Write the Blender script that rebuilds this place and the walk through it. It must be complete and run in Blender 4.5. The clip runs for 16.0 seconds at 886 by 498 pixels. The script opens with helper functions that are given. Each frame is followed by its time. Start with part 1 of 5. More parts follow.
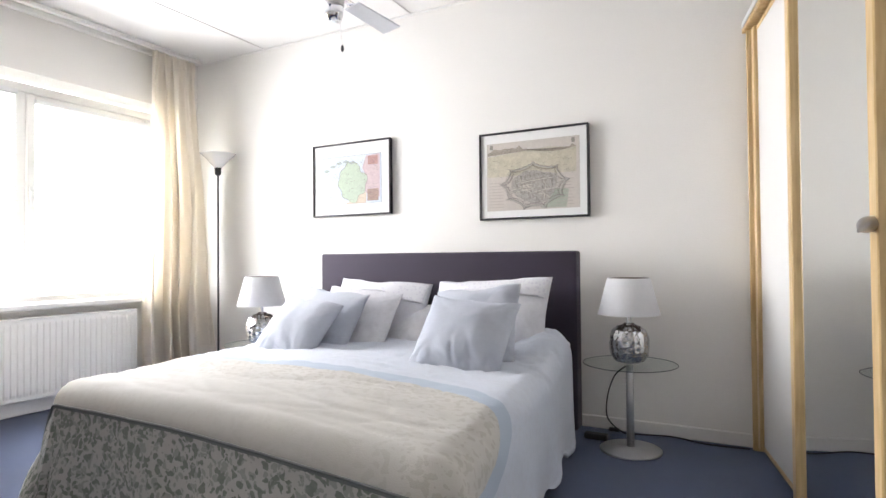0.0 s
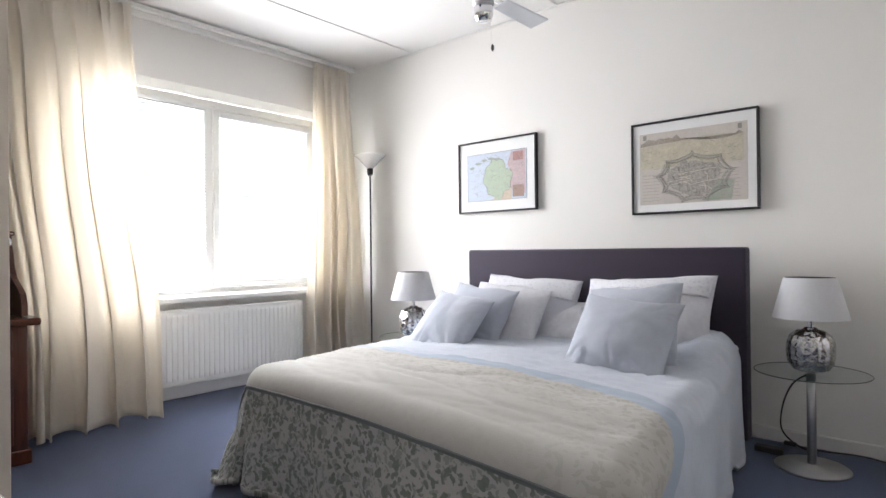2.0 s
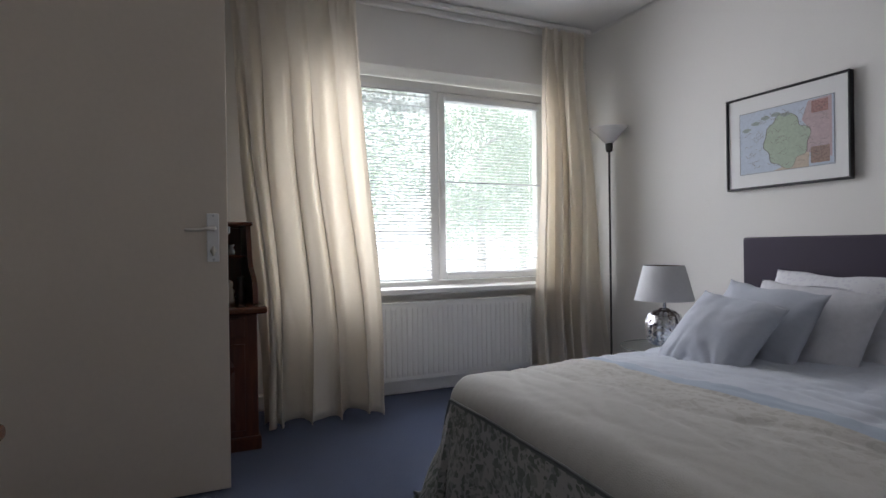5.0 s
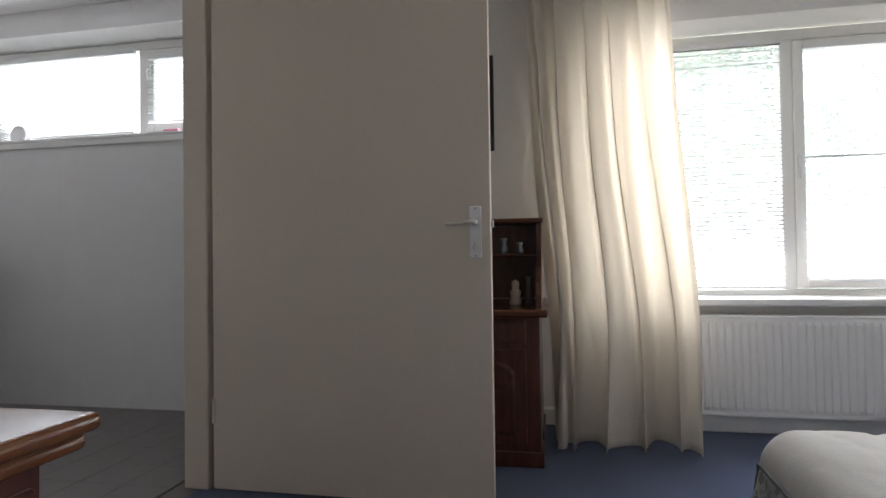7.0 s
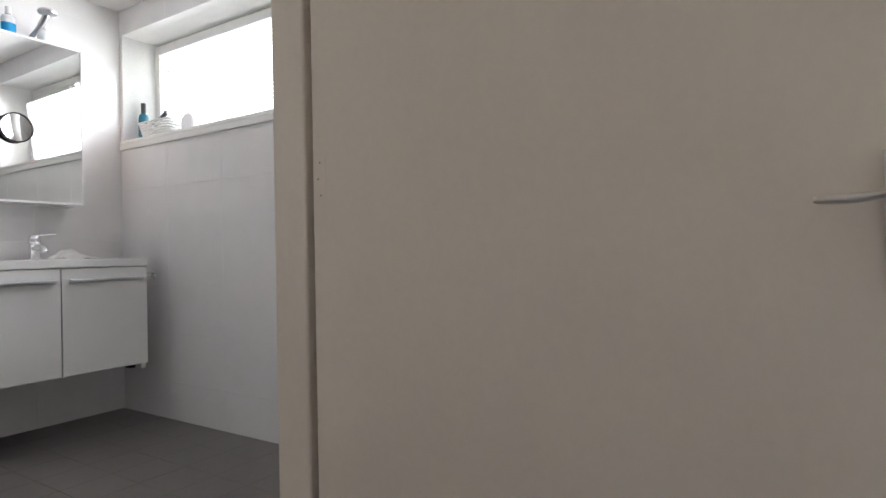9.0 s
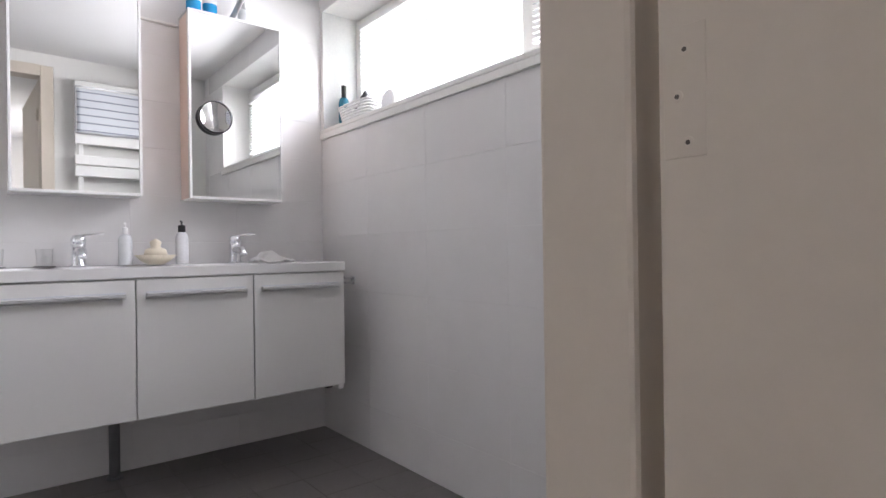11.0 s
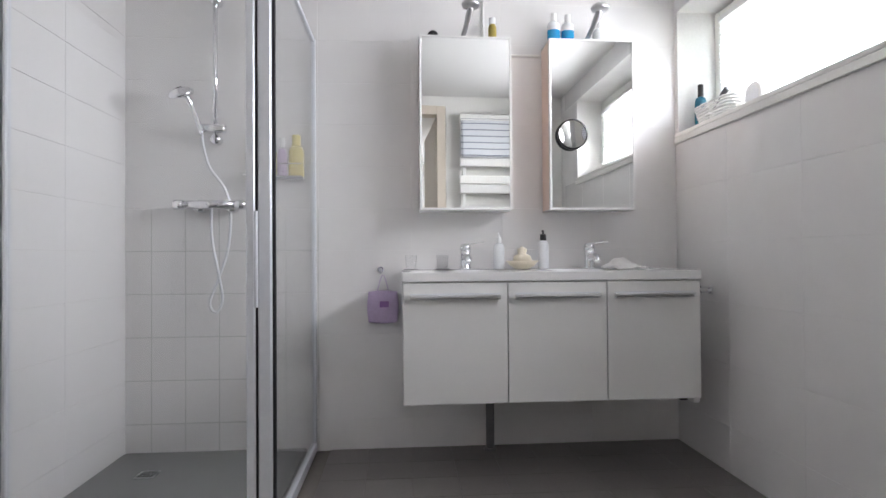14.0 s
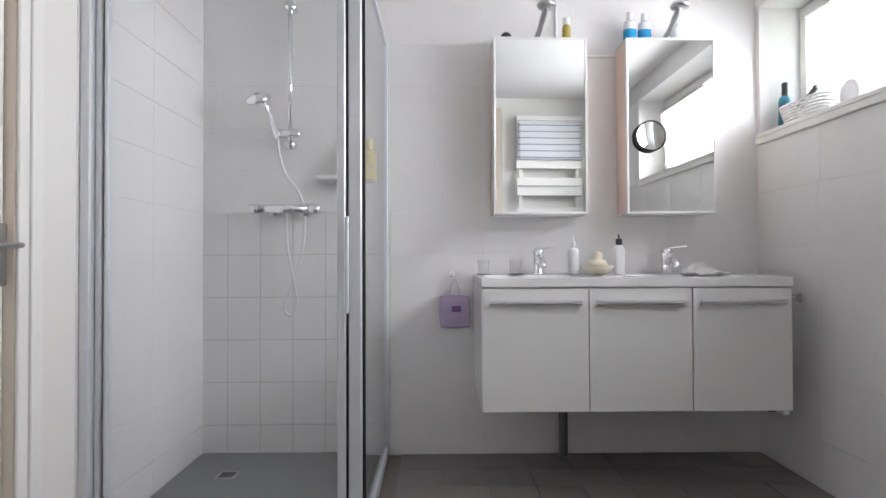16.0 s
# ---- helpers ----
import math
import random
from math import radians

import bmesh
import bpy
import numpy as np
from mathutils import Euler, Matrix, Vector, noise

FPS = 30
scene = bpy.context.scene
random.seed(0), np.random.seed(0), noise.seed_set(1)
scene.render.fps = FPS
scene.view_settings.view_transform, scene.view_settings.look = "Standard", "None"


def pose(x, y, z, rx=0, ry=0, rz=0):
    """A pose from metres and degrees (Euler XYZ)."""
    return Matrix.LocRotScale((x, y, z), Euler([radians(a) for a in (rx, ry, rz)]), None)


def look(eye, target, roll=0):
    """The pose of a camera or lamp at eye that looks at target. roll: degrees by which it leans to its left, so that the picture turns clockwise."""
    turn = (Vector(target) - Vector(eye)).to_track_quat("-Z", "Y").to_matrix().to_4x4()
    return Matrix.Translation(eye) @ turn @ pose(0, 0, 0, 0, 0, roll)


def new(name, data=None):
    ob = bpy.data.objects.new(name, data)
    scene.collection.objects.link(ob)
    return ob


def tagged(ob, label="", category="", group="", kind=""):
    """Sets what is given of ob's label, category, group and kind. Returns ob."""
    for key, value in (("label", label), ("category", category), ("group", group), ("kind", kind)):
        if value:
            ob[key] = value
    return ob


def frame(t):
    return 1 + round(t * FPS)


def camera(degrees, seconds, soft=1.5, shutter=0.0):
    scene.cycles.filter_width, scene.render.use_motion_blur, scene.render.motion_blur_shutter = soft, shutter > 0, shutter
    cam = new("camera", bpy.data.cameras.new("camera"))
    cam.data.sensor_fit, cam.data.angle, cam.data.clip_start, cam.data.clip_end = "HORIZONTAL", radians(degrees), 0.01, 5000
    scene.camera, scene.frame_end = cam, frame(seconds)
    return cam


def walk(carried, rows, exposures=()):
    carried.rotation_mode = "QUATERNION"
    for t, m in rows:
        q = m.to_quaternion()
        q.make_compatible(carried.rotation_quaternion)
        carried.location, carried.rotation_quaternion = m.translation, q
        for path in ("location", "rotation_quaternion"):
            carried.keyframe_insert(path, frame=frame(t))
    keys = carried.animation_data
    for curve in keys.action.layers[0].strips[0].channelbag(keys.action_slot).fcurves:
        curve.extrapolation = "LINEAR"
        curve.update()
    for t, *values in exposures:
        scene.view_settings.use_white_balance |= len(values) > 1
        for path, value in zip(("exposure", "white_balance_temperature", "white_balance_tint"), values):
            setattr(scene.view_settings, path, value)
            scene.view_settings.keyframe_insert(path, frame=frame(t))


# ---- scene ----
cam = camera(76.0, 16.0)
PATH = [
    (0, (3.663, 3.14, 0.882), (2.729, 4.909, 0.914), -0.5),
    (0.5, (3.627, 3.13, 0.874), (2.61, 4.851, 0.909), -0.2),
    (1, (3.616, 3.108, 0.888), (2.507, 4.772, 0.912), -0.4),
    (1.5, (3.625, 3.115, 0.903), (2.399, 4.696, 0.917), -0.5),
    (2, (3.596, 3.082, 0.907), (2.282, 4.59, 0.915), -0.6),
    (2.5, (3.602, 3.093, 0.917), (2.175, 4.495, 0.914), -0.7),
    (3, (3.571, 3.136, 0.878), (2.051, 4.436, 0.889), -0.3),
    (3.2, (3.577, 3.13, 0.907), (2.029, 4.396, 0.9), -0.7),
    (5.5, (3.127, 3.595, 0.877), (1.221, 4.199, 0.88), -0.4),
    (6.5, (3.019, 3.792, 0.874), (1.02, 3.738, 0.883), -0.7),
    (7, (2.903, 3.812, 0.84), (0.938, 3.436, 0.876), -0.8),
    (7.5, (2.7, 3.775, 0.858), (0.803, 3.141, 0.879), -1.1),
    (8, (2.432, 3.681, 0.871), (0.574, 2.942, 0.888), -1.2),
    (8.5, (2.169, 3.561, 0.883), (0.37, 2.687, 0.899), -1.1),
    (8.7, (2.044, 3.522, 0.891), (0.285, 2.568, 0.903), -1.1),
    (10.8, (1.42, 2.854, 0.946), (0.102, 1.349, 0.953), -0.7),
    (11, (1.402, 2.816, 0.949), (0.159, 1.249, 0.949), -0.8),
    (11.5, (1.364, 2.779, 0.949), (0.397, 1.028, 0.957), -0.9),
    (12, (1.355, 2.792, 0.948), (0.626, 0.93, 0.96), -0.8),
    (12.5, (1.358, 2.799, 0.949), (0.812, 0.876, 0.966), -0.7),
    (13, (1.385, 2.831, 0.946), (0.976, 0.874, 0.974), -0.6),
    (13.5, (1.422, 2.855, 0.952), (1.161, 0.872, 0.98), -0.5),
    (14, (1.446, 2.889, 0.966), (1.3, 0.895, 0.991), -0.4),
    (14.5, (1.482, 2.923, 0.965), (1.415, 0.925, 0.993), -0.3),
    (15, (1.515, 2.912, 0.966), (1.494, 0.912, 0.999), -0.3),
    (15.5, (1.58, 2.875, 0.986), (1.558, 0.876, 1.013), -0.2),
    (16, (1.63, 2.854, 0.984), (1.606, 0.854, 1.013), -0.2),
]
walk(cam, [(t, look(eye, target, roll)) for t, eye, target, roll in PATH],
     exposures=[(0, 3.25, 6500, 10), (1.5, 3.03, 6450, 10), (3.0, 2.20, 6300, 10), (5.5, 1.20, 6200, 11), (6.5, 1.60, 6250, 10), (7.5, 2.16, 6500, 9), (8.5, 2.62, 6550, 9), (11.0, 2.70, 6450, 14), (12.5, 2.61, 6480, 12), (14.5, 2.68, 6450, 10), (16.0, 2.72, 6450, 10)])

# ---- exposure, world, sun, window light ----
world = bpy.data.worlds.new("sky")
scene.world = world
world.use_nodes = True
wn = world.node_tree
sky = wn.nodes.new("ShaderNodeTexSky")
sky.sky_type = "NISHITA"
sky.sun_disc = False
sky.sun_elevation, sky.sun_rotation = radians(48), radians(200)
sky.air_density, sky.dust_density = 1.0, 2.5
wn.links.new(sky.outputs[0], wn.nodes["Background"].inputs[0])
wn.nodes["Background"].inputs[1].default_value = 0.15

sun_data = bpy.data.lights.new("sun", "SUN")
sun_data.energy, sun_data.angle, sun_data.color = 5.0, radians(4), (1.0, 0.96, 0.9)
sun = new("sun", sun_data)
sun.matrix_world = look((6, -12, 14), (0, 0, 0))


def window_lamp(name, x, y, z, wide, high, watts, spread, turn=0.0, dip=0.08):
    data = bpy.data.lights.new(name, "AREA")
    data.shape, data.size, data.size_y, data.energy, data.color = "RECTANGLE", wide, high, watts, (0.992, 0.968, 1.02)
    data.spread = radians(spread)
    ob = new(name, data)
    ob.matrix_world = look((x, y, z), (x + 1, y + turn, z - dip))
    return ob


window_lamp("bedroom_window_light", -0.165, 4.93, 1.28, 1.60, 1.20, 10.0, 138, 0.0, 0.10)
bath_lamp = window_lamp("bathroom_window_light", -0.158, 1.08, 1.88, 1.62, 0.44, 3.85, 138, 0.0, 0.12)
bath_lamp.data.color = (0.975, 0.966, 1.045)


# ---- materials ----
def mat(name, color, rough=0.6, metal=0.0, vary=0.08, scale=6.0, fine=90.0, bump=0.0, bump_scale=120.0, coat=0.0, sheen=0.0, spec=0.5):
    m = bpy.data.materials.new(name)
    m.use_nodes = True
    nt = m.node_tree
    b = nt.nodes["Principled BSDF"]
    geo = nt.nodes.new("ShaderNodeNewGeometry")
    big = nt.nodes.new("ShaderNodeTexNoise")
    big.inputs["Scale"].default_value, big.inputs["Detail"].default_value = scale, 4
    small = nt.nodes.new("ShaderNodeTexNoise")
    small.inputs["Scale"].default_value, small.inputs["Detail"].default_value = fine, 3
    for n in (big, small):
        nt.links.new(geo.outputs["Position"], n.inputs["Vector"])
    info = nt.nodes.new("ShaderNodeObjectInfo")
    add = nt.nodes.new("ShaderNodeMath")
    add.operation = "ADD"
    nt.links.new(big.outputs["Fac"], add.inputs[0])
    nt.links.new(small.outputs["Fac"], add.inputs[1])
    add2 = nt.nodes.new("ShaderNodeMath")
    add2.operation = "MULTIPLY_ADD"
    nt.links.new(info.outputs["Random"], add2.inputs[0])
    add2.inputs[1].default_value = 0.10
    nt.links.new(add.outputs[0], add2.inputs[2])
    ramp = nt.nodes.new("ShaderNodeValToRGB")
    ramp.color_ramp.elements[0].position, ramp.color_ramp.elements[1].position = 0.3, 0.72
    scale_down = nt.nodes.new("ShaderNodeMath")
    scale_down.operation = "MULTIPLY"
    scale_down.inputs[1].default_value = 0.47
    nt.links.new(add2.outputs[0], scale_down.inputs[0])
    nt.links.new(scale_down.outputs[0], ramp.inputs[0])
    ramp.color_ramp.elements[0].color = (*[c * (1 - vary) for c in color], 1)
    ramp.color_ramp.elements[1].color = (*[min(1, c * (1 + vary)) for c in color], 1)
    nt.links.new(ramp.outputs[0], b.inputs["Base Color"])
    rr = nt.nodes.new("ShaderNodeMath")
    rr.operation = "MULTIPLY_ADD"
    nt.links.new(big.outputs["Fac"], rr.inputs[0])
    rr.inputs[1].default_value, rr.inputs[2].default_value = 0.16 * rough, rough * 0.92
    nt.links.new(rr.outputs[0], b.inputs["Roughness"])
    b.inputs["Metallic"].default_value = metal
    b.inputs["Coat Weight"].default_value = coat
    b.inputs["Sheen Weight"].default_value = sheen
    b.inputs["Specular IOR Level"].default_value = spec
    if bump:
        tex = nt.nodes.new("ShaderNodeTexNoise")
        tex.inputs["Scale"].default_value, tex.inputs["Detail"].default_value = bump_scale, 3
        nt.links.new(geo.outputs["Position"], tex.inputs["Vector"])
        bp = nt.nodes.new("ShaderNodeBump")
        bp.inputs["Strength"].default_value, bp.inputs["Distance"].default_value = bump, 0.01
        nt.links.new(tex.outputs["Fac"], bp.inputs["Height"])
        nt.links.new(bp.outputs[0], b.inputs["Normal"])
    return m


def wood(name, dark, light, along="Z", rough=0.35, stretch=9.0):
    m = mat(name, light, rough, vary=0.1, bump=0.05)
    nt = m.node_tree
    b = nt.nodes["Principled BSDF"]
    geo = nt.nodes.new("ShaderNodeNewGeometry")
    mp = nt.nodes.new("ShaderNodeMapping")
    s = {"X": (1, stretch, stretch), "Y": (stretch, 1, stretch), "Z": (stretch, stretch, 1)}[along]
    mp.inputs["Scale"].default_value = s
    nt.links.new(geo.outputs["Position"], mp.inputs["Vector"])
    tex = nt.nodes.new("ShaderNodeTexNoise")
    tex.inputs["Scale"].default_value, tex.inputs["Detail"].default_value, tex.inputs["Distortion"].default_value = 4.0, 6, 0.6
    nt.links.new(mp.outputs[0], tex.inputs["Vector"])
    ramp = nt.nodes.new("ShaderNodeValToRGB")
    ramp.color_ramp.elements[0].position, ramp.color_ramp.elements[1].position = 0.35, 0.68
    ramp.color_ramp.elements[0].color, ramp.color_ramp.elements[1].color = (*dark, 1), (*light, 1)
    nt.links.new(tex.outputs["Fac"], ramp.inputs[0])
    nt.links.new(ramp.outputs[0], b.inputs["Base Color"])
    return m


def glass(name, tint=(0.95, 0.98, 0.97), rough=0.0, haze=0.0, veil=0.0, grazing=0.55):
    m = bpy.data.materials.new(name)
    m.use_nodes = True
    nt = m.node_tree
    nt.nodes.remove(nt.nodes["Principled BSDF"])
    out = nt.nodes["Material Output"]
    tr = nt.nodes.new("ShaderNodeBsdfTransparent")
    tr.inputs[0].default_value = (*tint, 1)
    gl = nt.nodes.new("ShaderNodeBsdfGlossy")
    gl.inputs["Roughness"].default_value = rough
    lw = nt.nodes.new("ShaderNodeLayerWeight")
    lw.inputs["Blend"].default_value = 0.5
    pw = nt.nodes.new("ShaderNodeMath")
    pw.operation = "POWER"
    nt.links.new(lw.outputs["Facing"], pw.inputs[0])
    pw.inputs[1].default_value = 4.0
    fr = nt.nodes.new("ShaderNodeMath")
    fr.operation = "MULTIPLY_ADD"
    nt.links.new(pw.outputs[0], fr.inputs[0])
    fr.inputs[1].default_value, fr.inputs[2].default_value = grazing, 0.035
    mix = nt.nodes.new("ShaderNodeMixShader")
    nt.links.new(fr.outputs[0], mix.inputs[0])
    nt.links.new(tr.outputs[0], mix.inputs[1])
    nt.links.new(gl.outputs[0], mix.inputs[2])
    last = mix
    if haze:
        df = nt.nodes.new("ShaderNodeBsdfDiffuse")
        df.inputs[0].default_value = (0.8, 0.84, 0.86, 1)
        mix2 = nt.nodes.new("ShaderNodeMixShader")
        mix2.inputs[0].default_value = haze
        nt.links.new(mix.outputs[0], mix2.inputs[1])
        nt.links.new(df.outputs[0], mix2.inputs[2])
        last = mix2
    # even translucent scatter that lightens whatever is seen through the glass
    if veil:
        sc = nt.nodes.new("ShaderNodeBsdfTranslucent")
        sc.inputs[0].default_value = (0.95, 0.97, 0.98, 1)
        mix3 = nt.nodes.new("ShaderNodeMixShader")
        mix3.inputs[0].default_value = veil
        nt.links.new(last.outputs[0], mix3.inputs[1])
        nt.links.new(sc.outputs[0], mix3.inputs[2])
        last = mix3
    nt.links.new(last.outputs[0], out.inputs[0])
    return m


def cloth(name, color, through_light=0.35, weave=260.0, vary=0.05, lit=None):
    m = mat(name, color, 0.9, vary=vary, scale=3.0, fine=60.0, bump=0.15, bump_scale=weave, sheen=0.15)
    nt = m.node_tree
    b = nt.nodes["Principled BSDF"]
    tl = nt.nodes.new("ShaderNodeBsdfTranslucent")
    tl.inputs[0].default_value = (*(lit or color), 1)
    mix = nt.nodes.new("ShaderNodeMixShader")
    mix.inputs[0].default_value = through_light
    nt.links.new(b.outputs[0], mix.inputs[1])
    nt.links.new(tl.outputs[0], mix.inputs[2])
    nt.links.new(mix.outputs[0], nt.nodes["Material Output"].inputs[0])
    return m


M_wall = mat("white_plaster", (0.80, 0.785, 0.75), 0.85, vary=0.02, scale=1.5, fine=160, bump=0.10, bump_scale=170)
M_ceil = mat("white_ceiling_board", (0.84, 0.83, 0.81), 0.9, vary=0.015, scale=1.2, bump=0.05)
M_paint = mat("white_gloss_paint", (0.82, 0.81, 0.78), 0.4, vary=0.02, scale=3, bump=0.03, bump_scale=60)
M_door = mat("cream_door_paint", (0.67, 0.595, 0.50), 0.5, vary=0.03, scale=2.0, fine=50, bump=0.04, bump_scale=45)
M_carpet = mat("blue_carpet", (0.056, 0.080, 0.156), 0.97, vary=0.24, scale=5, fine=420, bump=0.55, bump_scale=620, sheen=0.2)
M_tile = mat("white_wall_tile", (0.78, 0.77, 0.765), 0.13, vary=0.03, scale=2.2, fine=8, bump=0.03, bump_scale=9)
M_grout = mat("grey_grout", (0.765, 0.755, 0.745), 0.9, vary=0.06, scale=8)
M_floortile = mat("grey_floor_tile", (0.166, 0.153, 0.146), 0.42, vary=0.10, scale=7, fine=60, bump=0.06, bump_scale=80)
M_floorgrout = mat("dark_grout", (0.185, 0.166, 0.152), 0.9, vary=0.1)
M_chrome = mat("chrome", (0.82, 0.83, 0.85), 0.08, 1.0, vary=0.02)
M_alu = mat("brushed_aluminium", (0.70, 0.72, 0.755), 0.42, 0.35, vary=0.05, scale=20, fine=200)
M_steel = mat("brushed_steel", (0.50, 0.50, 0.51), 0.32, 1.0, vary=0.06, scale=30)
M_nickel = mat("satin_nickel", (0.66, 0.62, 0.55), 0.35, 0.8, vary=0.05, scale=30)
M_mirror = mat("mirror_silver", (0.90, 0.915, 0.91), 0.015, 1.0, vary=0.0)
# glare of the bright view outside is put into the panes as a veil
M_windowglass = glass("veiled_window_glass", veil=0.14)
M_tableglass = glass("greenish_table_glass", (0.97, 0.99, 0.98), grazing=0.16)
M_glassedge = mat("dark_glass_edge", (0.055, 0.085, 0.078), 0.15, vary=0.05)
M_showerglass = glass("shower_glass", (0.988, 0.992, 0.993), 0.02, 0.02)
M_gloss = mat("white_gloss_lacquer", (0.80, 0.80, 0.785), 0.22, vary=0.012, scale=2)
M_ceramic = mat("white_ceramic", (0.84, 0.84, 0.83), 0.12, vary=0.01)
M_plastic = mat("white_plastic", (0.80, 0.80, 0.79), 0.35, vary=0.02)
M_black = mat("black_metal", (0.018, 0.018, 0.02), 0.4, vary=0.2)
M_rubber = mat("black_rubber", (0.02, 0.02, 0.022), 0.7, vary=0.2)
M_headboard = mat("aubergine_fabric", (0.036, 0.027, 0.047), 0.85, vary=0.16, scale=8, fine=300, bump=0.25, bump_scale=420, sheen=0.1)
M_silverglass = mat("mercury_glass", (0.55, 0.55, 0.56), 0.14, 1.0, vary=0.35, scale=40, fine=90, bump=0.9, bump_scale=34)
M_shade = cloth("grey_silk_shade", (0.72, 0.725, 0.745), 0.22, 400)
M_inner = mat("brown_shade_inside", (0.16, 0.12, 0.10), 0.8, vary=0.1)
M_curtain = cloth("cream_curtain", (0.84, 0.80, 0.735), 0.54, 330, lit=(0.90, 0.855, 0.77))
M_cushion = cloth("light_blue_grey_satin", (0.445, 0.475, 0.54), 0.03, 500, 0.05)
M_pillowlilac = cloth("pale_lilac_cotton", (0.66, 0.66, 0.71), 0.05, 420, 0.06)
M_pine = wood("varnished_pine", (0.50, 0.34, 0.15), (0.68, 0.50, 0.26), "Z", 0.4)
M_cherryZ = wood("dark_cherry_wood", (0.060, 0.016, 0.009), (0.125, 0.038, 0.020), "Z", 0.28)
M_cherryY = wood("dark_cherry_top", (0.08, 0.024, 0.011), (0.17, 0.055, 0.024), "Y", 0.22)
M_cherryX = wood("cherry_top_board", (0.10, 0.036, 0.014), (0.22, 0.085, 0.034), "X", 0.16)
M_paper = mat("mount_board", (0.78, 0.78, 0.765), 0.9, vary=0.015)
M_slat = cloth("white_blind_slat", (0.80, 0.80, 0.80), 0.12, 50, 0.02)
M_leaf = cloth("leaves", (0.30, 0.37, 0.25), 0.55, 20, 0.2)
M_bark = mat("bark", (0.36, 0.33, 0.29), 0.95, vary=0.3, scale=10, bump=0.5, bump_scale=30)
M_grass = mat("pale_paving", (0.52, 0.53, 0.50), 0.95, vary=0.15, scale=0.6, fine=30)
M_pin = mat("dark_screw_slot", (0.10, 0.08, 0.065), 0.6, vary=0.2)
M_skirt = mat("white_skirting", (0.76, 0.745, 0.72), 0.45, vary=0.03)


# ---- building helpers ----
def part(name, bm, material, parent=None, label="", smooth=False):
    me = bpy.data.meshes.new(name)
    bm.normal_update()
    bm.to_mesh(me)
    bm.free()
    me.materials.append(material)
    if smooth:
        for p in me.polygons:
            p.use_smooth = True
    ob = new(name, me)
    if parent:
        ob.parent = parent
    if label:
        ob["label"] = label
    return ob


def thing(name, x, y, z, label, category, group="", rz=0.0):
    ob = new(name)
    ob.empty_display_size = 0.1
    ob.matrix_world = pose(x, y, z, 0, 0, rz)
    return tagged(ob, label, category, group)


def box(bm, x0, x1, y0, y1, z0, z1, bevel=0.0, seg=1, m=None):
    r = bmesh.ops.create_cube(bm, size=1)
    vs = r["verts"]
    for v in vs:
        v.co = Vector((x0 + (v.co.x + 0.5) * (x1 - x0), y0 + (v.co.y + 0.5) * (y1 - y0), z0 + (v.co.z + 0.5) * (z1 - z0)))
    if bevel:
        es = list({e for v in vs for e in v.link_edges})
        out = bmesh.ops.bevel(bm, geom=es, offset=bevel, segments=seg, affect="EDGES", profile=0.5)
        vs = list({v for f in out["faces"] for v in f.verts} | {v for v in vs if v.is_valid})
    if m is not None:
        bmesh.ops.transform(bm, matrix=m, verts=[v for v in vs if v.is_valid])
    return bm


def bx(x0, x1, y0, y1, z0, z1, bevel=0.0, seg=1):
    return box(bmesh.new(), x0, x1, y0, y1, z0, z1, bevel, seg)


def lathe(bm, profile, n=32, center=(0, 0), cap=True, wob=0.0):
    """Turn a list of (radius, z) round the upright axis."""
    rings = []
    for k, (r, z) in enumerate(profile):
        ring = []
        for i in range(n):
            a = 2 * math.pi * i / n
            q = r * (1 + wob * math.sin(7 * a + 3.1 * k) * math.cos(3 * a - 1.7 * k))
            ring.append(bm.verts.new((center[0] + q * math.cos(a), center[1] + q * math.sin(a), z)))
        rings.append(ring)
    for a, b in zip(rings, rings[1:]):
        for i in range(n):
            bm.faces.new((a[i], a[(i + 1) % n], b[(i + 1) % n], b[i]))
    if cap:
        if profile[0][0] > 1e-4:
            bm.faces.new(list(reversed(rings[0])))
        if profile[-1][0] > 1e-4:
            bm.faces.new(rings[-1])
    return bm


def rod(bm, pts, r, n=10):
    """A round bar through the points."""
    pts = [Vector(p) for p in pts]
    rings = []
    for i, p in enumerate(pts):
        d = (pts[min(i + 1, len(pts) - 1)] - pts[max(i - 1, 0)]).normalized()
        u = d.orthogonal().normalized() if not rings else (ref - ref.dot(d) * d).normalized()
        ref = u
        w = d.cross(u)
        rr = r[i] if isinstance(r, (list, tuple)) else r
        rings.append([bm.verts.new(p + rr * (math.cos(2 * math.pi * k / n) * u + math.sin(2 * math.pi * k / n) * w)) for k in range(n)])
    for a, b in zip(rings, rings[1:]):
        for k in range(n):
            bm.faces.new((a[k], a[(k + 1) % n], b[(k + 1) % n], b[k]))
    bm.faces.new(list(reversed(rings[0])))
    bm.faces.new(rings[-1])
    return bm


def spline(pts, n=8):
    """Points of a smooth curve through pts."""
    pts = [Vector(p) for p in pts]
    out = []
    for i in range(len(pts) - 1):
        p0, p1, p2, p3 = pts[max(i - 1, 0)], pts[i], pts[i + 1], pts[min(i + 2, len(pts) - 1)]
        for k in range(n):
            t = k / n
            out.append(0.5 * (2 * p1 + (p2 - p0) * t + (2 * p0 - 5 * p1 + 4 * p2 - p3) * t * t + (3 * p1 - p0 - 3 * p2 + p3) * t ** 3))
    return out + [pts[-1]]


